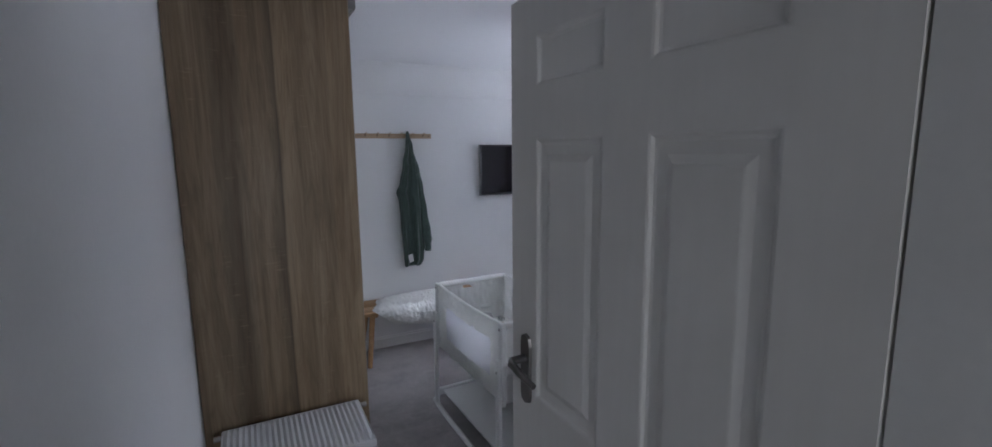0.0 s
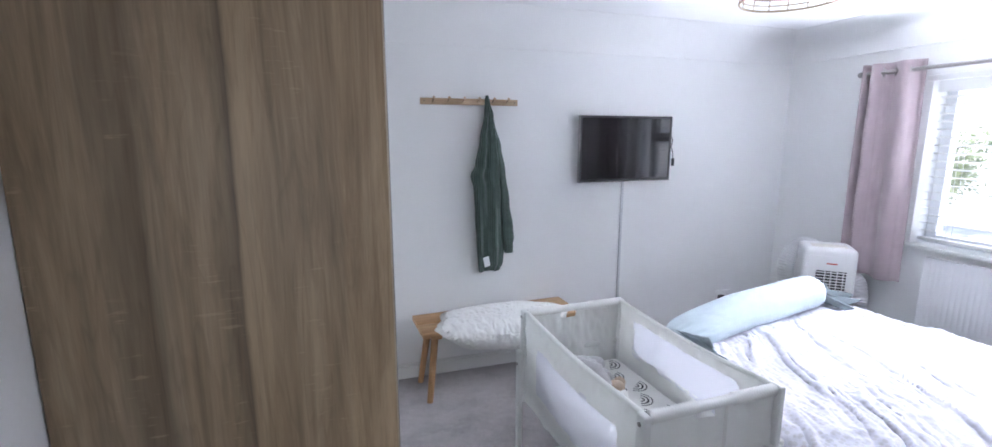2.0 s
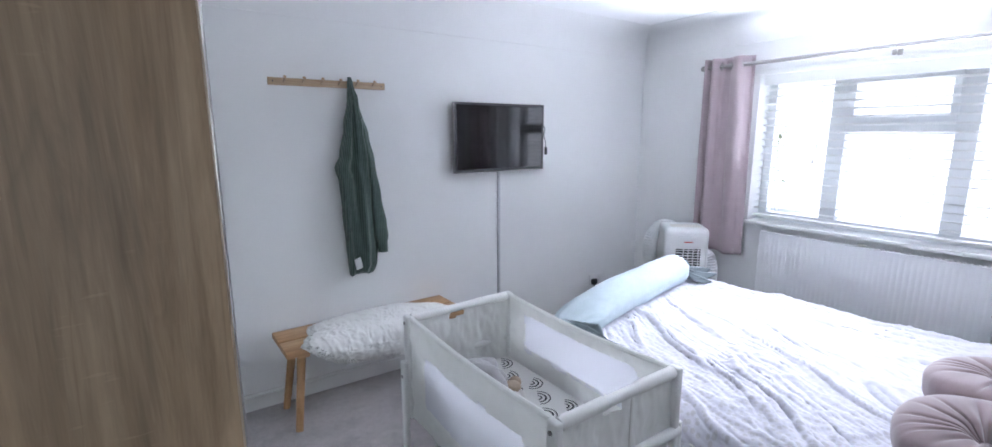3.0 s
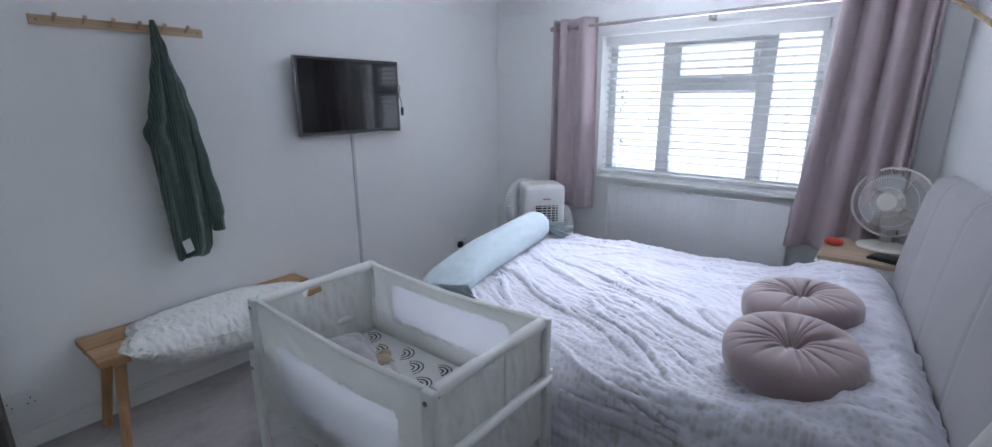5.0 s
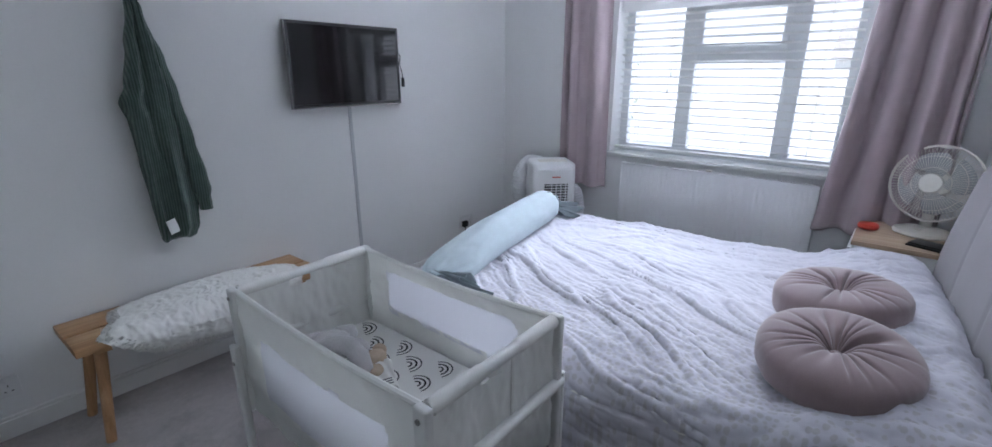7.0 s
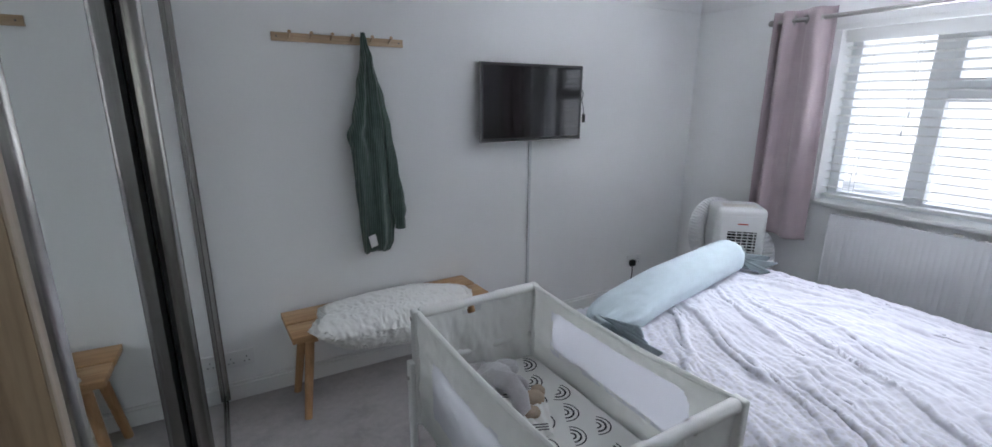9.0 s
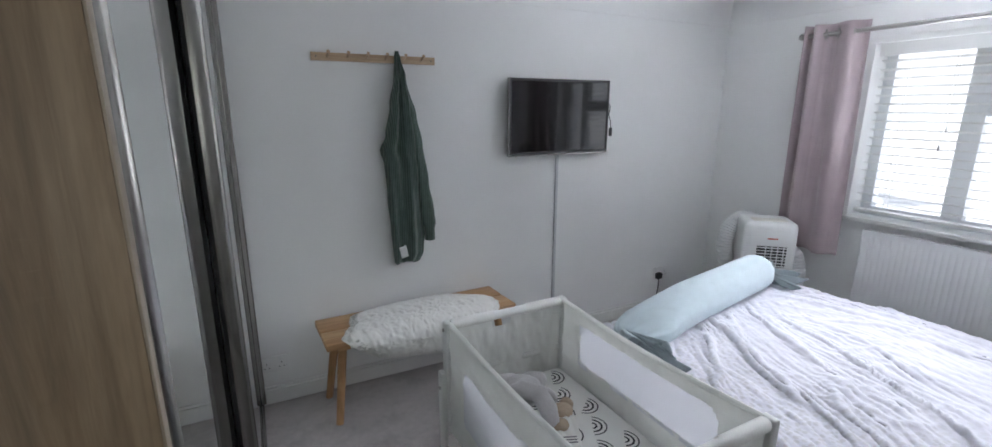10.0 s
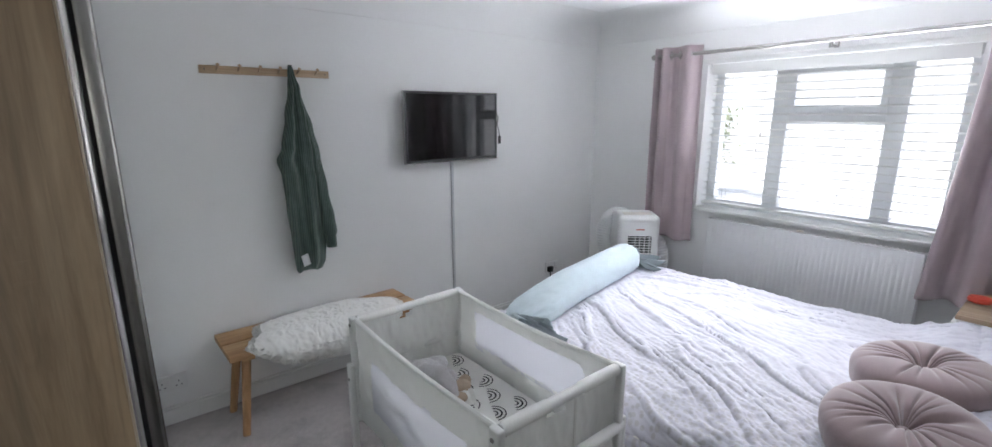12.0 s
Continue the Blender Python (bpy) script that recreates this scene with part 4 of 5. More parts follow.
def build_bench():
    d = thing("bench", BEN, "small pine bench with two top boards and round splayed legs", "bench")
    L, top = 0.525, 0.448
    for y0, y1 in ((-0.163, -0.008), (0.008, 0.163)):
        part("board", box((-L, y0, top - 0.032), (L, y1, top), 0.004), BENCHWOOD, d)
    for x in (-0.438, 0.438):
        part("crosspiece", box((x - 0.03, -0.14, top - 0.054), (x + 0.03, 0.14, top - 0.0322), 0.003), BENCHWOOD, d)
        for y in (-0.085, 0.085):
            b = bmesh.new()
            sx, sy = (1 if x > 0 else -1) * 0.050, (1 if y > 0 else -1) * 0.048
            tube(b, [(x, y, top - 0.055), (x + sx, y + sy, 0.0)], 0.02, 16, taper=[0.0225, 0.0185])
            part("leg", b, LEGWOOD, d)


build_bench()


def build_sheepskin():
    top = 0.450

    # a hide laid over the bench from its back edge, the front hanging over
    def outline(a):
        return 0.96 + 0.04 * math.sin(3 * a + 0.6) + 0.035 * math.sin(5 * a + 2.0) + 0.02 * math.sin(8 * a) + 0.12 * math.exp(-((a - 3.3) / 0.25) ** 2)

    def place(x, s):
        """x along the bench, s across it: negative s runs over the front edge."""
        edge, bend = -0.150, 0.045
        if s > edge:
            return Vector((x, min(s, 0.158), top)), Vector((0, 0, 1))
        t = edge - s
        if t < bend * math.pi / 2:
            a = t / bend
            return Vector((x, edge - bend * math.sin(a), top - bend * (1 - math.cos(a)))), Vector((0, -math.sin(a), math.cos(a)))
        return Vector((x, edge - bend + 0.10 * (t - bend * math.pi / 2), top - bend - (t - bend * math.pi / 2))), Vector((0, -1, 0.1))

    def f(u, v):
        a = 2 * math.pi * v
        r = u * outline(a)
        x = 0.005 + 0.43 * r * math.cos(a) * (1 - 0.10 * math.sin(a))
        s = -0.078 + 0.262 * r * math.copysign(abs(math.sin(a)) ** 0.8, math.sin(a))
        p, n = place(x, s)
        wx, ws = x + 0.03 * fbm(x * 9, s * 9, 7.0, 2), s + 0.03 * fbm(x * 9, s * 9, 2.0, 2)
        lock = max(1 - abs(2 * fbm(wx * 13, ws * 13, 1.0, 3)), 0) ** 1.5
        curl = 0.006 * lock + 0.004 * fbm(x * 42, s * 42, 5.0, 2)
        h = 0.005 + (0.026 + curl) * (1 - u ** 6)
        side = Vector((fbm(x * 26, s * 26, 9.0, 2), fbm(x * 26, s * 26, 3.0, 2), 0)) * 0.006
        return p + n * h + side

    b = bmesh.new()
    surf(b, 90, 300, f, loop_v=True)
    ob = single("sheepskin", b, WOOL, BEN, "fluffy cream sheepskin draped over the pine bench", "sheepskin", angle=180)
    b = bmesh.new()
    rnd = random.Random(4)
    for k in range(1500):
        a, u = rnd.random() * 2 * math.pi, rnd.uniform(0.90, 1.0)
        p = Vector(f(u, a / (2 * math.pi)))
        out = Vector((math.cos(a), 0.5 * math.sin(a), -0.5 if math.sin(a) < 0 else 0.1))
        d = (out + Vector((rnd.uniform(-1, 1), rnd.uniform(-1, 1), rnd.uniform(-0.6, 0.4))) * 0.6).normalized() * rnd.uniform(0.006, 0.012)
        w = d.orthogonal().normalized() * rnd.uniform(0.003, 0.005)
        w2 = d.cross(w).normalized() * w.length
        q = [b.verts.new(p + w), b.verts.new(p - w * 0.5 + w2), b.verts.new(p - w * 0.5 - w2), b.verts.new(p + d + w2 * 1.5)]
        for t in ((0, 1, 3), (1, 2, 3), (2, 0, 3)):
            b.faces.new([q[i] for i in t])
    tagged(part("fleece", b, WOOL, ob, angle=180), kind="stuff")


build_sheepskin()


# ---- bedside crib ----
def build_crib():
    CW, CL, top = 0.50, 0.865, 0.845
    C = pose(1.517, 2.617, 0, 0, 0, 1.0)
    d = thing("bedside_crib", C, "white bedside crib with cotton sides and netting windows", "crib")
    hx, hy = CW / 2, CL / 2
    px, py = hx - 0.012, hy - 0.018
    for sx in (-1, 1):
        for sy in (-1, 1):
            b = bmesh.new()
            bx(b, (sx * px - 0.012, sy * py - 0.020, 0.42), (sx * px + 0.012, sy * py + 0.020, top - 0.004), 0.008, 3)
            part("post", b, CRIBWHITE, d)
            b = bmesh.new()
            bx(b, (sx * (px + 0.022) - 0.0095, sy * py - 0.018, 0.045), (sx * (px + 0.022) + 0.0095, sy * py + 0.018, 0.66), 0.006, 3)
            part("leg", b, CRIBWHITE, d)
            for z, xo in ((top - 0.032, px + 0.0135), (0.60, px + 0.0315)):
                b = bmesh.new()
                tube(b, [(sx * xo, sy * py, z), (sx * (xo + 0.003), sy * py, z)], 0.0065, 12)
                part("bolt", b, NICKEL, d, "steel bolt head")
    for sy in (-1, 1):
        b = bmesh.new()
        tube(b, [(-px + 0.013, sy * py, top - 0.018), (px - 0.013, sy * py, top - 0.018)], 0.0155, 16)
        part("end_rail", b, CRIBWHITE, d)
        b = bmesh.new()
        tube(b, [(-px - 0.013, sy * (py + 0.012), 0.635), (px + 0.013, sy * (py + 0.012), 0.635)], 0.0165, 16)
        part("stand_rail", b, CRIBWHITE, d)
        part("stand_rail", box((-px - 0.012, sy * py - 0.014, 0.10), (px + 0.012, sy * py + 0.014, 0.145), 0.005), CRIBWHITE, d)
    for sx in (-1, 1):
        b = bmesh.new()
        x = sx * (px + 0.022)
        surf(b, 30, 12, lambda u, v, x=x: (x + 0.014 * math.cos(2 * math.pi * v), -hy - 0.03 + (CL + 0.06) * u, 0.022 + 0.024 * (2 * u - 1) ** 4 + 0.018 * math.sin(2 * math.pi * v) + 0.003), loop_v=True)
        part("floor_runner", b, CRIBWHITE, d)
    part("lower_shelf", box((-px + 0.012, -py + 0.02, 0.12), (px - 0.012, py - 0.02, 0.134), 0.003), CRIBWHITE, d)

    # cotton sides; each end has a slot for a hand, each long side a netting window
    z0, z1 = 0.43, top - 0.012

    def side_cloth(sx):
        b = bmesh.new()
        wy0, wy1, wz0, wz1, rr = (-0.29, 0.29, 0.625, 0.77, 0.03) if sx > 0 else (-0.30, 0.28, 0.53, 0.725, 0.02)

        def inside(y, z):
            qx, qz = max(abs(y - (wy0 + wy1) / 2) - ((wy1 - wy0) / 2 - rr), 0), max(abs(z - (wz0 + wz1) / 2) - ((wz1 - wz0) / 2 - rr), 0)
            return math.hypot(qx, qz) < rr

        def p(u, v):
            y, z = -hy + 0.03 + (CL - 0.06) * u, z0 + (z1 - z0) * v
            sag = 0.016 * math.sin(math.pi * u) * v
            bulge = 0.012 * math.sin(math.pi * u) * math.sin(math.pi * v) + 0.008 * fbm(u * 6, v * 4, sx) + 0.005 * max(1 - abs(2 * fbm(u * 10 - v * 3, v * 3 + u * 2, 9 + sx)), 0) ** 3
            return (sx * (px - 0.002 + bulge) , y, z - sag)

        nu, nv = 72, 32
        for layer in (0.0, -0.007):
            vs = [[b.verts.new(Vector(p(i / nu, j / nv)) + Vector((sx * layer, 0, 0))) for j in range(nv + 1)] for i in range(nu + 1)]
            for i in range(nu):
                for j in range(nv):
                    c = p((i + 0.5) / nu, (j + 0.5) / nv)
                    if not inside(c[1], c[2]):
                        b.faces.new((vs[i][j], vs[i + 1][j], vs[i + 1][j + 1], vs[i][j + 1]))
        cl = part("side_cloth", b, CRIBSIDE, d, angle=70)
        b = bmesh.new()
        surf(b, 40, 8, lambda u, v: (sx * (px - 0.006 + 0.009 * math.cos(2 * math.pi * v)), -hy + 0.03 + (CL - 0.06) * u, z1 - 0.016 * math.sin(math.pi * u) + 0.009 * math.sin(2 * math.pi * v)), loop_v=True)
        part("top_hem", b, CRIBSIDE, cl)
        b = bmesh.new()
        surf(b, 30, 10, lambda u, v: (sx * (px - 0.006 + 0.011 * math.sin(math.pi * (0.11 + 0.78 * u))), wy0 - 0.012 + (wy1 - wy0 + 0.024) * u, wz0 - 0.018 + (wz1 - wz0 + 0.022) * v))
        part("netting_window", b, NET, cl, "white netting window")

    side_cloth(-1)
    side_cloth(1)

    def end_cloth(sy):
        b = bmesh.new()
        nu, nv = 60, 36
        for layer in (0.0, -0.005):
            def p(u, v):
                x, z = -px + 0.014 + (2 * px - 0.028) * u, z0 + (top - 0.004 - z0) * v
                drape = 0.016 * fbm(u * 6, v * 3, 3 + sy) + 0.008 * max(1 - abs(2 * fbm(u * 9 + v * 4, v * 3 - u, 5 + sy)), 0) ** 3 + 0.012 * math.sin(u * 17 + 2 * sy) * (1 - abs(2 * v - 1)) * smooth_step(1.0, 0.6, v)
                return Vector((x, sy * (py - 0.002 + drape * 0.6 + layer), z))
            vs = [[b.verts.new(p(i / nu, j / nv)) for j in range(nv + 1)] for i in range(nu + 1)]
            for i in range(nu):
                for j in range(nv):
                    u, z = (i + 0.5) / nu, z0 + (top - 0.004 - z0) * (j + 0.5) / nv
                    if abs(u - 0.44) < 0.085 and top - 0.062 < z < top - 0.032:
                        continue
                    b.faces.new((vs[i][j], vs[i + 1][j], vs[i + 1][j + 1], vs[i][j + 1]))
        cl = part("end_cloth", b, CRIBSIDE, d, angle=70)
        for u0, u1 in ((0.04, 0.36), (0.64, 0.96)):
            b = bmesh.new()
            surf(b, 12, 14, lambda u, v: (-px + (u0 + (u1 - u0) * u) * 2 * px, sy * py + 0.0185 * math.cos(2 * math.pi * v), top - 0.018 + 0.0185 * math.sin(2 * math.pi * v)), loop_v=True)
            part("rail_sleeve", b, CRIBCLOTH, cl)
        b = bmesh.new()
        surf(b, 4, 12, lambda u, v: (0.035 + 0.012 * u, sy * (py + 0.006), top - 0.03 - 0.2 * v))
        st = part("strap", b, CRIBCLOTH, cl)
        st.modifiers.new("thickness", "SOLIDIFY").thickness = 0.002

    end_cloth(-1)
    end_cloth(1)
    b = bmesh.new()
    bx(b, (-px + 0.012, -py + 0.012, z0 - 0.012), (px - 0.012, py - 0.012, z0), 0.005)
    part("base_board", b, CRIBWHITE, d)
    b = bmesh.new()
    bx(b, (-px + 0.016, -py + 0.014, z0 + 0.001), (px - 0.016, py - 0.014, z0 + 0.132), 0.022, 4)
    mat_top = z0 + 0.132
    mattress = part("mattress", b, CRIBCLOTH, d, "white fitted sheet printed with small dark rainbows")
    rnd = random.Random(11)
    k = 0
    for row in range(8):
        for col in range(5):
            x = -0.185 + col * 0.095 + (0.045 if row % 2 else 0.0)
            y = -0.345 + row * 0.098
            if x > 0.19:
                continue
            r0, turn = 0.041 + rnd.uniform(-0.004, 0.004), -135 + rnd.uniform(-30, 30)
            b = bmesh.new()
            for n_arc, (rad, wd) in enumerate(((r0, 0.0042), (r0 * 0.66, 0.0062), (r0 * 0.30, 0.0056))):
                pts = [(math.cos(t), math.sin(t)) for t in (math.pi * (0.02 + 0.96 * i / 12) for i in range(13))]
                ins = [b.verts.new((c * (rad - wd / 2), s * (rad - wd / 2) * 1.05, 0)) for c, s in pts]
                outs = [b.verts.new((c * (rad + wd / 2), s * (rad + wd / 2) * 1.05, 0)) for c, s in pts]
                for i in range(12):
                    b.faces.new((ins[i], ins[i + 1], outs[i + 1], outs[i]))
            part("rainbow_print", b, INK if k % 4 else INKPALE, mattress, at=pose(x, y, mat_top + 0.0015, 0, 0, turn), smooth=False)
            k += 1
    return C, mat_top


CRIB, MAT = build_crib()


def blob(b, c, r, seed, rough=0.08, n=18):
    def f(u, v):
        t, a = math.pi * (0.02 + 0.96 * u), 2 * math.pi * v
        p = Vector((math.sin(t) * math.cos(a), math.sin(t) * math.sin(a), math.cos(t)))
        k = 1 + rough * fbm(p.x * 2 + seed, p.y * 2, p.z * 2, 3)
        return Vector(c) + Vector((p.x * r[0], p.y * r[1], p.z * r[2])) * k
    vs = surf(b, n, n + 6, f, loop_v=True)
    b.faces.new(vs[0])
    b.faces.new(vs[-1])


# a floppy-eared plush lying on its side, a small beige doll and a folded muslin against it
bm = bmesh.new()
blob(bm, (0.02, 0.01, 0.055), (0.085, 0.062, 0.056), 1)
blob(bm, (-0.085, -0.02, 0.045), (0.048, 0.043, 0.042), 2, 0.05)
blob(bm, (-0.118, -0.045, 0.036), (0.024, 0.020, 0.018), 3, 0.05, 12)
blob(bm, (0.10, 0.045, 0.042), (0.072, 0.040, 0.036), 4)
blob(bm, (-0.07, -0.085, 0.028), (0.050, 0.036, 0.028), 5)
tube(bm, [(-0.055, -0.005, 0.082), (-0.01, -0.035, 0.105), (0.03, -0.075, 0.090), (0.035, -0.115, 0.055), (0.02, -0.145, 0.032), (0.005, -0.150, 0.022)], 0.02, 14, taper=[0.018, 0.027, 0.031, 0.030, 0.026, 0.010])
tube(bm, [(-0.06, 0.02, 0.075), (-0.02, 0.05, 0.09), (0.04, 0.075, 0.06), (0.06, 0.085, 0.03)], 0.02, 12, taper=[0.016, 0.026, 0.026, 0.012])
tube(bm, [(0.06, -0.03, 0.06), (0.095, -0.05, 0.045), (0.12, -0.055, 0.026)], 0.02, 12, taper=[0.024, 0.024, 0.018])
single("soft_toy", bm, PLUSH, CRIB @ pose(-0.075, 0.225, MAT + 0.002, 0, 0, 10), "grey plush toy with floppy ears lying on the crib mattress", "soft toy", angle=180)
bm = bmesh.new()
blob(bm, (0, 0, 0.026), (0.036, 0.030, 0.026), 7)
blob(bm, (0.032, 0.022, 0.030), (0.024, 0.022, 0.022), 8)
blob(bm, (-0.035, -0.045, 0.018), (0.026, 0.024, 0.018), 9)
single("baby_rattle", bm, BEIGECLOTH, CRIB @ pose(0.035, 0.120, MAT + 0.002), "small beige plush rattle in the crib", "rattle", angle=180)
bm = bmesh.new()
surf(bm, 20, 20, lambda u, v: (0.085 * u - 0.042, 0.13 * v - 0.065, 0.004 + 0.012 * abs(fbm(u * 3, v * 3, 2.0)) + 0.006 * math.sin(9 * u + 3 * v) ** 2 + 0.018 * smooth_step(0.5, 1.0, v)))
ob = single("muslin_cloth", bm, CRIBCLOTH, CRIB @ pose(-0.005, 0.045, MAT + 0.002, 0, 0, -28), "crumpled cream muslin cloth in the crib", "cloth", angle=180)
ob.modifiers.new("thickness", "SOLIDIFY").thickness = 0.004
bm = bmesh.new()
for k in range(3):
    tube(bm, [(-0.03, -0.055 + 0.012 * k, 0.018), (0.03, -0.050 + 0.012 * k, 0.018)], 0.0018, 6)
part("stitching", bm, INKPALE, ob, "dark stitched stripes")


# ---- bed ----
BED = pose(2.615, 2.305, 0, 0, 0, 6.3)


def build_bed():
    d = thing("bed", BED, "king-size bed with a padded grey fabric headboard", "bed")
    b = bmesh.new()
    bx(b, (-0.76, -0.99, 0.06), (0.76, 0.92, 0.33), 0.02, 3)
    part("base", b, BASECLOTH, d)
    for sx in (-0.7, 0.7):
        for y in (-0.9, 0.85):
            b = bmesh.new()
            tube(b, [(sx, y, 0), (sx, y, 0.07)], 0.025, 12)
            part("leg", b, BLACK, d)
    b = bmesh.new()
    bx(b, (-0.75, -0.985, 0.331), (0.75, 0.92, 0.56), 0.04, 4)
    part("mattress", b, CRIBCLOTH, d)

    def face(u, v):
        # v runs from the foot of the front face over the rolled top to the back
        x = -0.79 + 1.58 * u
        e = min(u, 1 - u) * 1.58
        rise = 1.165 - 0.16 * (1 - smooth_step(0.0, 0.20, e)) ** 2
        seam = sum(0.005 * math.exp(-((x - s) / 0.012) ** 2) for s in (-0.40, 0.0, 0.40))
        if v < 0.62:
            t = v / 0.62
            y, z = -1.02 + 0.0 + 0.028 * math.sin(math.pi * t * 0.9) - 0.035 * t ** 3, 0.06 + (rise - 0.06 - 0.055) * t
        else:
            a = (v - 0.62) / 0.38 * math.pi
            y, z = -1.055 - 0.052 * (1 - math.cos(a)) + 0.002, rise - 0.055 + 0.055 * math.sin(a)
        k = smooth_step(0.0, 0.03, e)
        return (x, y - 0.03 * (1 - k) - seam * (1 if v < 0.8 else 0.3), z)

    b = bmesh.new()
    vs = surf(b, 160, 60, face)
    part("headboard", b, GREYCLOTH, d, "padded grey fabric headboard with vertical seams", angle=70)
    part("headboard_back", box((-0.785, -1.162, 0.06), (0.785, -1.13, 1.0), 0.01), BASECLOTH, d)


build_bed()

TOPZ = 0.60


def ridge(x, y, across, along, turn, seed, octaves=2):
    """Narrow crests of long folds that run at an angle of turn degrees to the bed's length."""
    c, q = math.cos(radians(turn)), math.sin(radians(turn))
    r = 1 - abs(2.0 * fbm((x * c + y * q) * across, (y * c - x * q) * along, seed, octaves))
    return max(r, 0.0)


def crease(x, y):
    """The lie of a slept-in duvet: long raking folds that fan out from the foot, over broad swells."""
    wx, wy = x + 0.10 * fbm(x * 1.6, y * 1.6, 4.0, 2), y + 0.10 * fbm(x * 1.6, y * 1.6, 8.0, 2)
    far, near = smooth_step(0.05, 0.45, wx - 0.25 * wy), smooth_step(-0.48, -0.66, wx)
    mid = (1 - far) * (1 - near)
    head = smooth_step(-0.30, -0.75, y)
    calm = 0.45 + 0.55 * smooth_step(-0.3, 0.3, fbm(x * 1.7, y * 1.7, 15.0, 2) + 0.12)
    h = mid * (1 - 0.7 * head) * (0.020 * ridge(wx, wy, 5.2, 0.8, -38, 0.0, 3) ** 6 + 0.010 * calm * ridge(wx, wy, 12.0, 1.5, -33, 3.0, 3) ** 5)
    h += far * (1 - 0.5 * head) * calm * (0.014 * ridge(wx, wy, 5.5, 1.1, 8, 5.0, 3) ** 6 + 0.008 * ridge(wx, wy, 12.0, 2.6, -4, 6.0, 3) ** 5)
    h += near * (0.016 * ridge(wx, wy, 5.0, 0.8, -12, 9.0, 3) ** 6 + 0.006 * ridge(wx, wy, 14.0, 1.8, -10, 10.0) ** 3)
    h += 0.006 * calm * ridge(wx, wy, 9.0, 3.0, 60, 11.0) ** 4 + 0.016 * head * calm * ridge(wx, wy, 6.0, 2.0, 35, 12.0, 3) ** 3
    h += 0.004 * ridge(wx, wy, 24.0, 7.0, -25, 14.0, 2) ** 3
    fold = 0.012 * smooth_step(-0.765, -0.785, y + 0.02 * math.sin(3 * x))
    return h + fold + 0.016 * fbm(x * 2.6, y * 2.6, 2.0, 2)


def build_duvet():
    hx, y0, y1 = 0.80, -0.985, 0.945
    drop = 0.36
    near = 0.735

    def f(u, v):
        # across the bed with both sides hanging, then along it
        a = -(hx + drop) + 2 * (hx + drop) * u
        y = y0 + (y1 - y0) * v
        s = 1 if a > 0 else -1
        m = abs(a) + (hx - near if s < 0 else 0.0)
        r = 0.075
        h = crease(a, y)
        pill = 0.09 * smooth_step(-0.50, -0.80, y) * (1 - 0.25 * smooth_step(0.5, 0.78, m))
        z = TOPZ + pill
        if m < hx - r:
            p, n = Vector((a, y, z)), Vector((0, 0, 1))
        elif m < hx - r + r * math.pi / 2:
            t = (m - hx + r) / r
            p, n = Vector((s * ((hx if s > 0 else near) - r + r * math.sin(t)), y, z - r * (1 - math.cos(t)))), Vector((s * math.sin(t), 0, math.cos(t)))
        else:
            t = m - (hx - r + r * math.pi / 2)
            wave = 0.022 * math.sin(y * 13 + 1.2 * s + 2 * fbm(y * 2, 1.0)) * smooth_step(0.0, 0.2, t)
            p, n = Vector((s * ((hx if s > 0 else near) + 0.010 + (wave + 0.03 * t) * (1 if s > 0 else 0.35)), y, z - r - t)), Vector((s, 0, 0))
        # the head end rounds down to the pillow, the foot end down to the mattress
        e = min(y - y0, y1 - y)
        p.z -= 0.06 * (1 - smooth_step(0.0, 0.10, e)) ** 2
        return p + n * h

    b = bmesh.new()
    surf(b, 380, 280, f)
    ob = single("duvet", b, DUVET, BED, "rumpled white duvet with a print of grey leaf spots", "duvet", angle=180)
    ob.modifiers.new("thickness", "SOLIDIFY").thickness = -0.012
    b = bmesh.new()
    tube(b, [Vector(f(0.14 + 0.74 * k / 90, 0.012)) + Vector((0, 0.004, 0.004)) for k in range(91)], 0.007, 8)
    part("hem", b, DUVET, ob, "stitched white hem")


build_duvet()


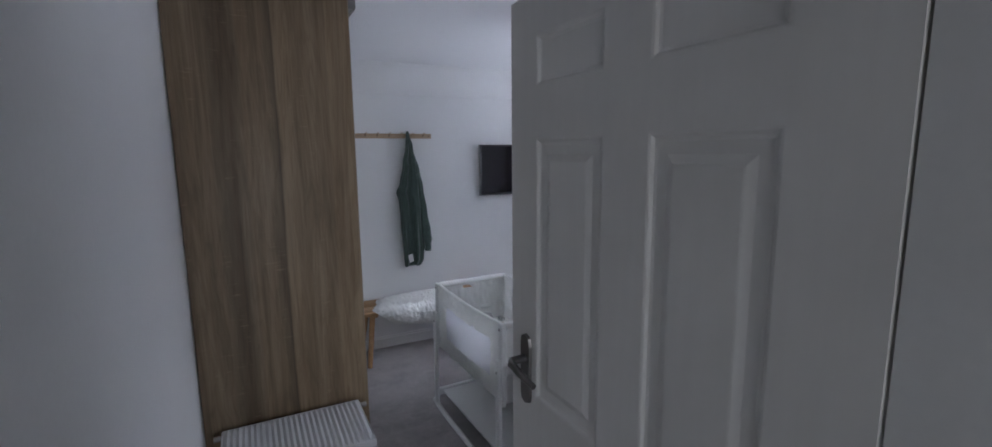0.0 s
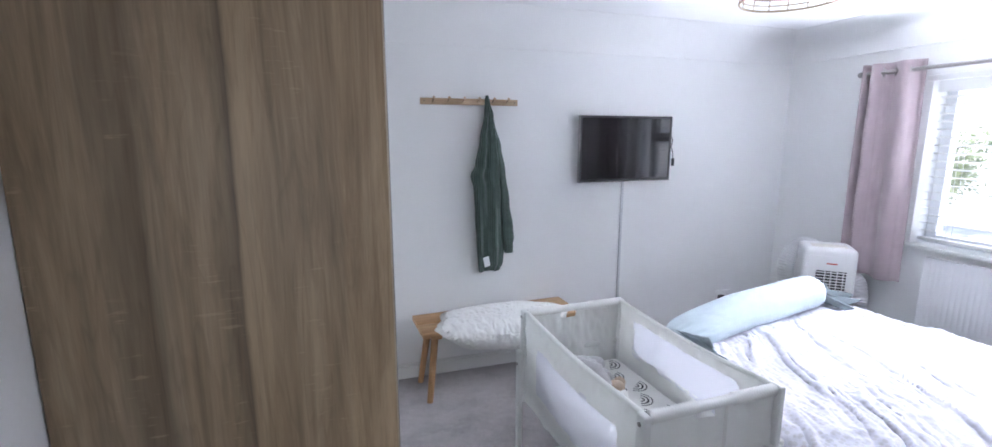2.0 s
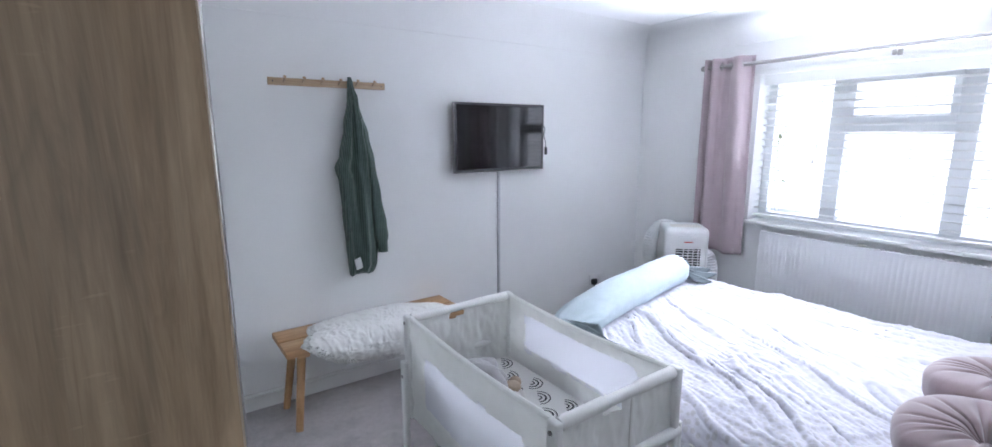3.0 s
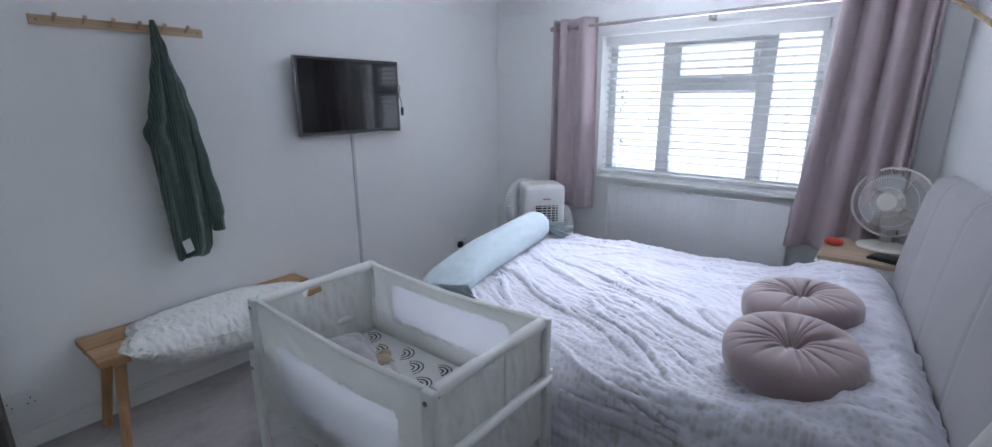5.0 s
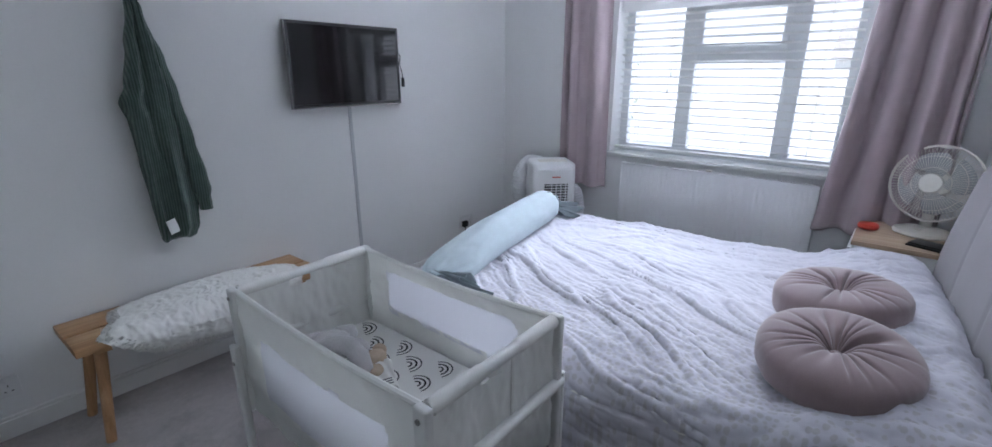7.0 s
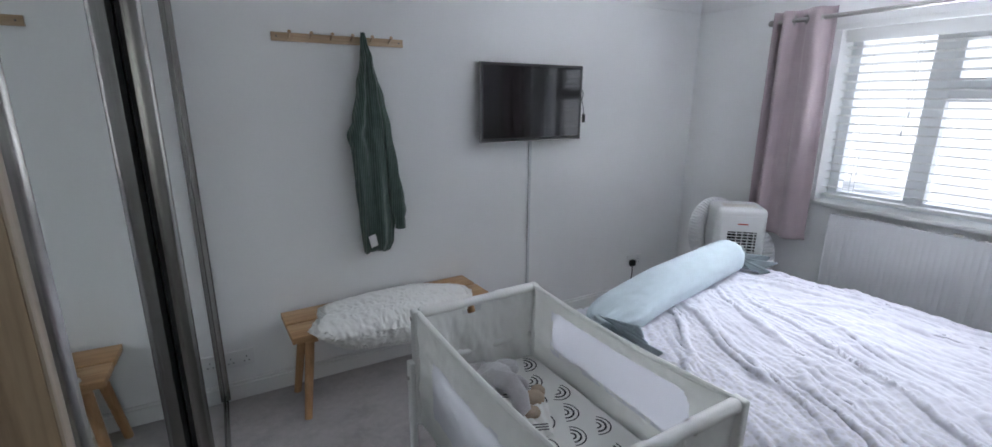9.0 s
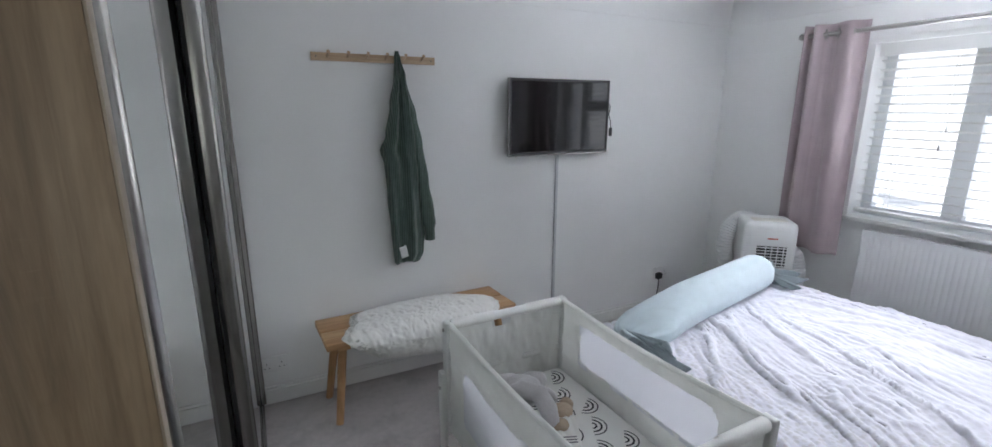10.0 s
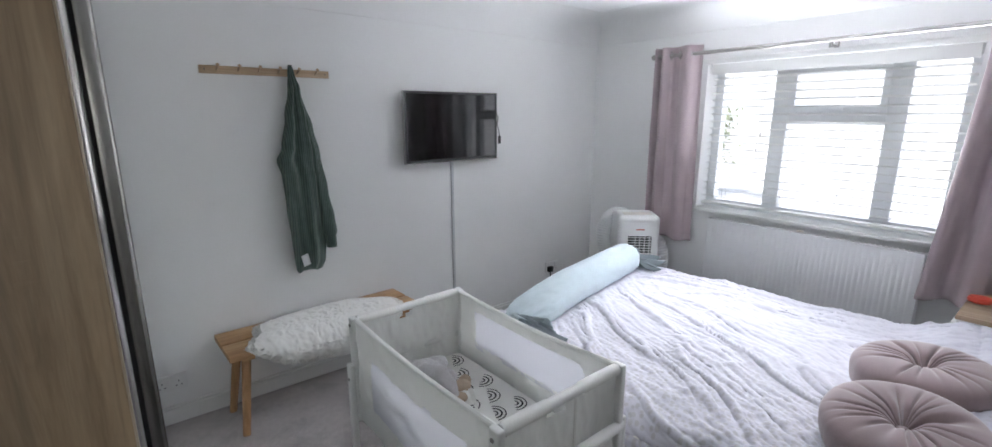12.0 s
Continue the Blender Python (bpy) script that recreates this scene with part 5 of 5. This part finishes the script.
def build_bolster():
    # lies along the foot of the bed; both ends are gathered and tied, the flatter one spills a loose frill
    d = thing("bolster", BED @ pose(0.025, 0.745, TOPZ + 0.010, 0, 0, 5.5), "pale blue tied bolster pillow along the foot of the bed", "bolster")
    L, R = 1.19, 0.094

    def f(u, v):
        x = -L / 2 + L * u
        e = min(u * L, (1 - u) * L)
        slack = smooth_step(0.42, 0.0, u)
        rr = R * (0.26 + 0.74 * math.sqrt(max(0.0, 1 - (1 - min(e / (0.10 + 0.12 * slack), 1)) ** 2)))
        a = 2 * math.pi * v
        gather = math.exp(-e * (15 - 6 * slack))
        k = 1 + 0.03 * fbm(x * 4, math.cos(a) * 2, math.sin(a) * 2, 3) + 0.05 * gather * math.cos(13 * a + 2 * math.sin(3 * a))
        k -= 0.05 * slack * max(1 - abs(2 * fbm(x * 5, a * 2.2, 7.0, 2)), 0) ** 3
        high, wide = 1 - 0.36 * slack, 1.04 + 0.30 * slack
        z = rr * math.sin(a) * k * high
        mid = R * 0.92 * (1 - 0.34 * slack)
        z = z if z > -mid * 0.8 else -mid * 0.8 + (z + mid * 0.8) * 0.2
        return (x, rr * math.cos(a) * k * wide, mid + z)

    b = bmesh.new()
    vs = surf(b, 110, 72, f, loop_v=True)
    b.faces.new(vs[0])
    b.faces.new(vs[-1])
    part("pillow", b, BOLSTERCLOTH, d, angle=180)
    for s, zc, far, side in ((1, 0.080, 0.07, -0.06), (-1, 0.066, 0.07, -0.17)):
        b = bmesh.new()

        def g(u, v, s=s, zc=zc, far=far, side=side):
            a = 2 * math.pi * v
            ruffle = math.sin(9 * a + s + 1.5 * math.sin(2 * a)) + 0.5 * math.sin(17 * a - 3 * u)
            rr = 0.026 + (0.070 if s > 0 else 0.088) * u ** 0.8 * (1 + 0.28 * ruffle * u)
            x = s * (L / 2 - 0.012 + far * u * (0.8 + 0.3 * math.sin(3 * a)) + 0.016 * u * ruffle)
            z = zc * (1 - 0.5 * u) + rr * math.sin(a) * 0.62 + 0.010 * u * ruffle
            return (x, side * u + rr * math.cos(a) * 1.25, max(z, 0.008 + 0.012 * u * abs(ruffle)))

        surf(b, 18, 150, g, loop_v=True)
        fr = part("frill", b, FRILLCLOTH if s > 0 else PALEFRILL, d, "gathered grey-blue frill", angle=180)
        fr.modifiers.new("thickness", "SOLIDIFY").thickness = 0.003
    b = bmesh.new()
    tube(b, [(L / 2 - 0.004, 0.032 * math.cos(t), 0.088 + 0.032 * math.sin(t)) for t in (i * math.pi / 10 for i in range(21))], 0.007, 7, cap=False)
    part("tie", b, DARKCLOTH, d, "dark cord tie")


build_bolster()


def build_cushion(at, R, Hh, seed, label):
    d = thing("round_cushion", at, label, "cushion", "round velvet cushions")

    def f(u, v):
        a = 2 * math.pi * v
        t = math.pi * u
        pleat = abs(math.sin(8 * a + 1.3 * math.sin(3 * a + seed) + 0.9 * math.sin(5 * a + 2 * seed)))
        r = R * math.sin(t) ** 0.62 if 0.02 < u < 0.98 else R * math.sin(t) ** 0.8
        c = math.cos(t)
        z = Hh / 2 * (1 if c > 0 else -1) * abs(c) ** 0.55
        dip = math.exp(-(r / (0.17 * R)) ** 2) * 0.62 + math.exp(-(r / (0.45 * R)) ** 2) * 0.20
        z *= 1 - dip
        crease_top = 0.022 * (1 - pleat) ** 3 * math.exp(-((r / R - 0.34) / 0.34) ** 2) * (0.35 + 1.0 * abs(math.sin(2.0 * a + seed)) ** 1.5)
        z -= crease_top * (1 if c > 0 else -1)
        k = 1 + 0.025 * math.sin(2 * a + seed) + 0.012 * fbm(math.cos(a) * 2, math.sin(a) * 2, seed)
        return (r * k * math.cos(a), r * k * math.sin(a), Hh / 2 + z)

    b = bmesh.new()
    vs = surf(b, 70, 230, f, loop_v=True)
    part("cover", b, VELVET, d, angle=180)
    b = bmesh.new()
    blob(b, (0, 0, Hh / 2 + Hh / 2 * 0.22), (0.016, 0.016, 0.009), seed, 0.02, 10)
    part("button", b, VELVET, d)


build_cushion(BED @ pose(-0.425, -0.642, TOPZ + 0.034, -3, -7, 0), 0.197, 0.145, 1.0, "dusky pink pleated velvet cushion propped on another, on the bed")
build_cushion(BED @ pose(-0.022, -0.655, TOPZ + 0.036, -4, 2, 40), 0.198, 0.155, 4.0, "dusky pink pleated velvet cushion with a button, lying on the bed")


# ---- corner cooler with its hoses ----
def build_cooler():
    A = pose(3.679, 3.525, 0, 0, 0, 228 + 90)
    d = thing("air_conditioner", A, "white portable air conditioner in the corner with ribbed hoses", "air conditioner")
    hw, hd, hh = 0.155, 0.135, 0.85
    b = bmesh.new()
    bx(b, (-hw, -hd, 0.05), (hw, hd, hh), 0.045, 5)
    part("body", b, PLASTIC, d)
    part("front_panel", box((-hw + 0.035, -hd - 0.004, 0.12), (hw - 0.025, -hd + 0.01, hh - 0.05), 0.004), PLASTIC, d)
    part("grille_recess", box((-0.075, -hd - 0.0055, 0.565), (0.095, -hd - 0.0035, 0.70), 0.0005), DARK, d, "dark air grille")
    for k in range(7):
        part("grille_slat", box((-0.075, -hd - 0.010, 0.57 + k * 0.0195), (0.095, -hd - 0.0058, 0.5765 + k * 0.0195), 0.001), PLASTIC, d)
    for k in range(4):
        x = -0.034 + k * 0.034 + 0.01
        part("grille_bar", box((x - 0.003, -hd - 0.011, 0.567), (x + 0.003, -hd - 0.0057, 0.70), 0.001), PLASTIC, d)
    part("badge", box((-0.02, -hd - 0.0055, 0.745), (0.04, -hd - 0.0038, 0.753), 0.0005), RED, d, "small red badge")
    part("control_top", box((-0.10, -0.09, hh - 0.001), (0.10, 0.0, hh + 0.004), 0.002), CREAM, d)
    for x in (-0.11, 0.11):
        for y in (-0.09, 0.09):
            b = bmesh.new()
            tube(b, [(x - 0.012, y, 0.025), (x + 0.012, y, 0.025)], 0.025, 12)
            part("castor", b, BLACK, d)

    def hose(pts, r):
        fine = []
        pts = [Vector(p) for p in pts]
        for i in range(len(pts) - 1):
            p0, p1, p2, p3 = pts[max(i - 1, 0)], pts[i], pts[i + 1], pts[min(i + 2, len(pts) - 1)]
            for k in range(26):
                t = k / 26
                fine.append(0.5 * ((2 * p1) + (p2 - p0) * t + (2 * p0 - 5 * p1 + 4 * p2 - p3) * t * t + (3 * p1 - p0 - 3 * p2 + p3) * t ** 3))
        b = bmesh.new()
        tube(b, fine, r, 18, taper=[r * (1 + 0.03 * (1 if k % 4 < 2 else -1)) for k in range(len(fine))])
        part("hose", b, HOSE, d, "ribbed white hose", angle=20)

    hose([(-0.04, 0.15, 0.80), (-0.13, 0.14, 0.81), (-0.195, 0.11, 0.75), (-0.218, 0.09, 0.65), (-0.20, 0.10, 0.54), (-0.15, 0.14, 0.45)], 0.052)
    hose([(0.06, 0.14, 0.50), (0.14, 0.12, 0.60), (0.205, 0.08, 0.60), (0.228, 0.05, 0.50), (0.215, 0.05, 0.38), (0.16, 0.06, 0.24)], 0.052)


build_cooler()


# ---- bedside tables, fan, lamp ----
def build_bedside(at, w, dp, h, label):
    d = thing("bedside_table", at, label, "bedside table", "bedside tables")
    part("top", box((-w / 2, -dp / 2, h - 0.022), (w / 2, dp / 2, h), 0.003), TOPWOOD, d, "pale oak-effect top")
    part("body", box((-w / 2 + 0.006, -dp / 2 + 0.004, 0.05), (w / 2 - 0.006, dp / 2 - 0.006, h - 0.0222), 0.003), SATIN, d)
    for z0, z1 in ((0.08, h * 0.5 - 0.02), (h * 0.5, h - 0.04)):
        dr = part("drawer", box((-w / 2 + 0.016, dp / 2 - 0.005, z0), (w / 2 - 0.016, dp / 2 + 0.012, z1), 0.003), SATIN, d)
        b = bmesh.new()
        tube(b, [(0, dp / 2 + 0.012, (z0 + z1) / 2), (0, dp / 2 + 0.032, (z0 + z1) / 2)], 0.009, 12, taper=[0.006, 0.012])
        part("knob", b, NICKEL, dr)
    b = bmesh.new()
    for x in (-w / 2 + 0.03, w / 2 - 0.03):
        for y in (-dp / 2 + 0.03, dp / 2 - 0.03):
            bx(b, (x - 0.015, y - 0.015, 0), (x + 0.015, y + 0.015, 0.051))
    part("plinth_feet", b, SATIN, d)


BT = 0.71
build_bedside(pose(3.69, 1.505, 0, 0, 0, 0), 0.46, 0.38, BT, "white bedside table with an oak-effect top, beside the bed")


def build_fan():
    F = pose(3.80, 1.447, BT, 0, 0, 71)
    d = thing("desk_fan", F, "cream plastic desk fan on the bedside table", "fan")
    b = bmesh.new()
    lathe(b, [(0.112, 0.0), (0.115, 0.008), (0.108, 0.018), (0.06, 0.028), (0.03, 0.034), (0.0, 0.034)], 36)
    part("base", b, CREAM, d)
    b = bmesh.new()
    tube(b, [(0, -0.02, 0.03), (0, -0.026, 0.10), (0, -0.05, 0.19), (0, -0.055, 0.235)], 0.02, 14, taper=[0.026, 0.021, 0.019, 0.018])
    part("stem", b, CREAM, d)
    part("switch", moved(lathe(bmesh.new(), [(0.014, 0), (0.013, 0.012), (0.0, 0.013)], 16), Matrix.Translation((0, 0.06, 0.026))), CREAM, d)
    H = pose(0, 0.0, 0.245, -82, 0, 0)
    R = 0.176
    b = bmesh.new()
    lathe(b, [(0.035, -0.12), (0.05, -0.115), (0.056, -0.07), (0.052, -0.035), (0.0, -0.034)], 24)
    part("motor", b, CREAM, d, at=H)
    for k in range(4):
        def f(u, v, k=k):
            r = 0.03 + 0.115 * u
            a = k * math.pi / 2 + (v - 0.5) * 1.15 * (0.65 + 0.5 * math.sin(math.pi * u * 0.8)) + 0.5 * u
            return (r * math.cos(a), r * math.sin(a), 0.022 * (v - 0.5))
        b = bmesh.new()
        surf(b, 14, 10, f)
        part("blade", b, BLADE, d, "translucent fan blade", at=H)
    part("hub", moved(lathe(bmesh.new(), [(0.03, -0.02), (0.03, 0.015), (0.02, 0.024), (0.0, 0.026)], 20), Matrix()), CREAM, d, at=H)
    b = bmesh.new()
    for z, rr, th in ((0.0, R, 0.0055), (-0.008, R, 0.0045), (0.046, R * 0.72, 0.0016), (0.056, R * 0.42, 0.0016), (-0.05, R * 0.75, 0.0016)):
        tube(b, [(rr * math.cos(t), rr * math.sin(t), z) for t in (2 * math.pi * i / 48 for i in range(49))], th, 6, cap=False)
    part("guard_ring", b, CREAM, d, at=H)
    b1 = bmesh.new()
    tube(b1, [(0.044, 0, 0.058), (R * 0.6, 0, 0.052), (R * 0.85, 0, 0.034), (R, 0, 0.0), (R * 0.9, 0, -0.03), (R * 0.5, 0, -0.06), (0.05, 0, -0.062)], 0.0011, 5, cap=False)
    me = mesh_of("guard_wire", b1, CREAM)
    for k in range(72):
        o = new("guard_wire", me)
        o.parent = d
        o.matrix_basis = H @ pose(0, 0, 0, 0, 0, 5.0 * k)
    part("badge", moved(lathe(bmesh.new(), [(0.046, 0.050), (0.047, 0.058), (0.042, 0.064), (0.0, 0.066)], 28), Matrix()), CREAM, d, "cream centre cap", at=H)
    b = bmesh.new()
    bx(b, (-0.02, -0.175, -0.02), (0.02, -0.165, 0.012), 0.003)
    part("guard_clip", b, CREAM, d, at=H)


build_fan()
bm = bmesh.new()
lathe(bm, [(0.030, 0.0), (0.042, 0.006), (0.045, 0.016), (0.040, 0.028), (0.02, 0.034), (0.0, 0.035)], 24)
single("red_tin", bm, RED, pose(3.72, 1.652, BT), "small round red tin on the bedside table", "tin")
bm = bmesh.new()
bx(bm, (-0.075, -0.05, 0.0), (0.075, 0.05, 0.009), 0.002)
bx(bm, (-0.07, -0.047, 0.0095), (0.07, 0.045, 0.016), 0.002)
single("book_stack", bm, BLACK, pose(3.56, 1.415, BT, 0, 0, 70), "two thin dark magazines lying on the bedside table", "books")

build_bedside(pose(1.46, 1.235, 0, 0, 0, 6), 0.40, 0.34, 0.60, "white bedside table under a table lamp")


def build_lamp():
    d = thing("table_lamp", pose(1.47, 1.215, 0.60), "white table lamp with a tapered fabric shade", "lamp")
    b = bmesh.new()
    lathe(b, [(0.065, 0.0), (0.068, 0.01), (0.05, 0.02), (0.03, 0.05), (0.045, 0.12), (0.05, 0.18), (0.03, 0.26), (0.012, 0.30), (0.012, 0.38), (0.0, 0.385)], 28)
    part("base", b, PLASTIC, d)
    b = bmesh.new()
    surf(b, 6, 48, lambda u, v: ((0.145 - 0.06 * u) * math.cos(2 * math.pi * v), (0.145 - 0.06 * u) * math.sin(2 * math.pi * v), 0.33 + 0.20 * u), loop_v=True)
    sh = part("shade", b, SHADECLOTH, d, "white fabric shade")
    sh.modifiers.new("thickness", "SOLIDIFY").thickness = 0.002


build_lamp()


def build_shelf():
    d = thing("wall_shelf", pose(3.35, head_y(3.35), 1.90, 0, 0, 7.2), "white wall shelf on a diagonal wooden brace above the bed", "shelf")
    part("board", box((-0.52, 0.0, 0.0), (0.02, 0.26, 0.02), 0.003), SATIN, d)
    for x in (0.0,):
        b = bmesh.new()
        tube(b, [(x, 0.25, -0.006), (x, 0.008, -0.198)], 0.010, 8)
        part("brace", b, RACKWOOD, d, "diagonal wooden brace")
        part("wall_batten", box((x - 0.012, 0.0, -0.225), (x + 0.012, 0.012, -0.0005), 0.002), RACKWOOD, d)


build_shelf()


def build_pendant():
    d = thing("pendant_lamp", pose(1.945, 2.46, 2.0), "open-weave rattan dome pendant shade below the ceiling", "pendant lamp")
    R, Hh = 0.15, 0.165
    prof = lambda t: (R * math.cos(t * math.pi / 2 * 0.86), Hh * math.sin(t * math.pi / 2 * 0.86) / math.sin(math.pi / 2 * 0.86))
    for k in range(14):
        r, z = prof(k / 13)
        b = bmesh.new()
        tube(b, [(r * math.cos(a), r * math.sin(a), z) for a in (2 * math.pi * i / 48 for i in range(49))], 0.0036 if k == 0 else 0.0022, 6, cap=False)
        part("hoop", b, RATTAN, d)
    for k in range(16):
        a = 2 * math.pi * k / 16
        b = bmesh.new()
        tube(b, [(prof(t / 10)[0] * math.cos(a), prof(t / 10)[0] * math.sin(a), prof(t / 10)[1]) for t in range(11)], 0.0018, 5)
        part("rib", b, RATTAN, d)
    b = bmesh.new()
    tube(b, [(0, 0, 0.10), (0, 0, CEIL - 2.0)], 0.0035, 8)
    part("flex", b, PLASTIC, d)
    b = bmesh.new()
    lathe(b, [(0.018, 0.10), (0.02, 0.15), (0.024, 0.19), (0.0, 0.195)], 16)
    part("lampholder", b, PLASTIC, d)
    b = bmesh.new()
    lathe(b, [(0.0, 0.02), (0.02, 0.024), (0.03, 0.045), (0.026, 0.07), (0.014, 0.10), (0.0, 0.102)], 18)
    part("bulb", b, PLASTIC, d)
    b = bmesh.new()
    lathe(b, [(0.045, CEIL - 2.0), (0.04, CEIL - 2.025), (0.0, CEIL - 2.03)], 20)
    part("ceiling_rose", b, PLASTIC, d)


build_pendant()


# ---- outside the window ----
# ground, fence and leaf colours are lightened to stand in for outdoor glare
PALE_GROUND = plain("glare_pale_ground", (0.62, 0.60, 0.56), 0.95, var=0.15, big=2, fine=40)
FENCEWOOD = wood("fence_wood", ((0.48, 0.43, 0.36), (0.58, 0.53, 0.46), (0.66, 0.61, 0.54)), "Z", 8.0, 0.8)
LEAF = plain("foliage", (0.30, 0.34, 0.18), 0.7, var=0.35, big=3, fine=30)
BARK = plain("bark", (0.10, 0.075, 0.055), 0.9, var=0.3, big=8, fine=40)
RENDERWALL = plain("house_render", (0.76, 0.74, 0.70), 0.85, var=0.06)
ROOFTILE = plain("roof_tile", (0.42, 0.38, 0.36), 0.8, var=0.2, big=4, fine=30)
HOUSEPANE = plain("house_pane", (0.34, 0.38, 0.42), 0.1, var=0.1, relief=0)
GROUND_Z = -2.7

bm = bmesh.new()
vv = [bm.verts.new(p) for p in ((WX + 0.31, -4000, GROUND_Z), (6000, -4000, GROUND_Z), (6000, 4000, GROUND_Z), (WX + 0.31, 4000, GROUND_Z))]
bm.faces.new(vv)
built("ground", bm, PALE_GROUND, "ground outside, coloured pale to stand in for glare", "ground")


# added glowing plane that stands in for an overexposed sky
SKY_GLOW = bpy.data.materials.new("sky_glow")
SKY_GLOW.use_nodes = True
_e = SKY_GLOW.node_tree.nodes.new("ShaderNodeEmission")
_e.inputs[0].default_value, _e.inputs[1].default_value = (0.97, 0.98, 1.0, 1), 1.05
SKY_GLOW.node_tree.links.new(_e.outputs[0], SKY_GLOW.node_tree.nodes["Material Output"].inputs["Surface"])
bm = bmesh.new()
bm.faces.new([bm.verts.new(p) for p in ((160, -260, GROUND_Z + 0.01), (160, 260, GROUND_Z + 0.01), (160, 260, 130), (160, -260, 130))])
built("backdrop", bm, SKY_GLOW, "glowing white plane standing in for the overexposed sky far beyond the garden", "backdrop")


def build_fence():
    d = thing("garden_fence", pose(12.5, 0, GROUND_Z), "wooden garden fence, coloured pale to stand in for glare", "fence")
    me = mesh_of("board", box((-0.01, 0, 0.05), (0.01, 0.138, 1.75), 0.003), FENCEWOOD)
    for k in range(110):
        o = new("board", me)
        o.parent, o.location = d, (0, -5.0 + k * 0.15, random.uniform(-0.015, 0.015))
    for z in (0.4, 1.4):
        part("rail", box((0.012, -5.0, z), (0.055, 11.5, z + 0.08)), FENCEWOOD, d)


build_fence()


def build_tree(x, y, h, spread, seed, label):
    d = thing("tree", pose(x, y, GROUND_Z), label, "tree", "garden trees")
    rnd = random.Random(seed)
    b = bmesh.new()
    tube(b, [(0, 0, 0), (0.05, 0.03, h * 0.25), (-0.03, 0.06, h * 0.55), (0.04, 0.0, h * 0.85)], 0.1, 10, taper=[0.17, 0.13, 0.09, 0.03])
    tips = []
    for k in range(14):
        z = h * rnd.uniform(0.3, 0.8)
        a = rnd.uniform(0, 2 * math.pi)
        l = spread * rnd.uniform(0.5, 1.0)
        tip = Vector((l * math.cos(a), l * math.sin(a), z + l * rnd.uniform(0.2, 0.7)))
        tube(b, [(0, 0, z), tip * 0.5 + Vector((0, 0, z * 0.5)), tip], 0.03, 6, taper=[0.05, 0.03, 0.01])
        tips += [tip, tip * 0.75 + Vector((0, 0, z * 0.25))]
    part("trunk", b, BARK, d)
    b = bmesh.new()
    for k in range(5200):
        c = rnd.choice(tips)
        p = c + Vector((rnd.gauss(0, 1), rnd.gauss(0, 1), rnd.gauss(0, 0.8))) * spread * 0.20
        s = rnd.uniform(0.05, 0.11)
        e = Vector((rnd.uniform(-1, 1), rnd.uniform(-1, 1), rnd.uniform(-1, 1))).normalized()
        g = e.orthogonal().normalized()
        q = [p - e * s, p + g * s * 0.45, p + e * s, p - g * s * 0.45]
        b.faces.new([b.verts.new(w) for w in q])
    tagged(part("crown", b, LEAF, d, smooth=False), kind="stuff")


build_tree(24.0, 16.5, 6.8, 2.3, 5, "leafy green garden tree behind the fence")
build_tree(20.0, 12.6, 6.0, 1.8, 8, "leafy green garden tree behind the fence")


def build_house():
    d = thing("house", pose(48, 2, GROUND_Z), "pale rendered house with a grey tiled roof", "house")
    part("wall", box((0, -5, 0), (8, 5, 5.2)), RENDERWALL, d)
    b = bmesh.new()
    v = [b.verts.new(p) for p in ((-0.5, -5.4, 5.1), (8.5, -5.4, 5.1), (8.5, 5.4, 5.1), (-0.5, 5.4, 5.1), (4, -5.4, 8.0), (4, 5.4, 8.0))]
    for q in ((0, 3, 5, 4), (1, 4, 5, 2), (0, 4, 1), (3, 2, 5), (0, 1, 2, 3)):
        b.faces.new([v[i] for i in q])
    part("roof", b, ROOFTILE, d, smooth=False)
    for y in (-3, 0.8, 3):
        for z in (0.9, 3.4):
            wn_ = part("window", box((-0.06, y - 0.6, z), (0.04, y + 0.6, z + 1.2), 0.01), UPVC, d)
            part("pane", box((-0.075, y - 0.5, z + 0.1), (-0.062, y + 0.5, z + 1.1)), HOUSEPANE, wn_)


build_house()
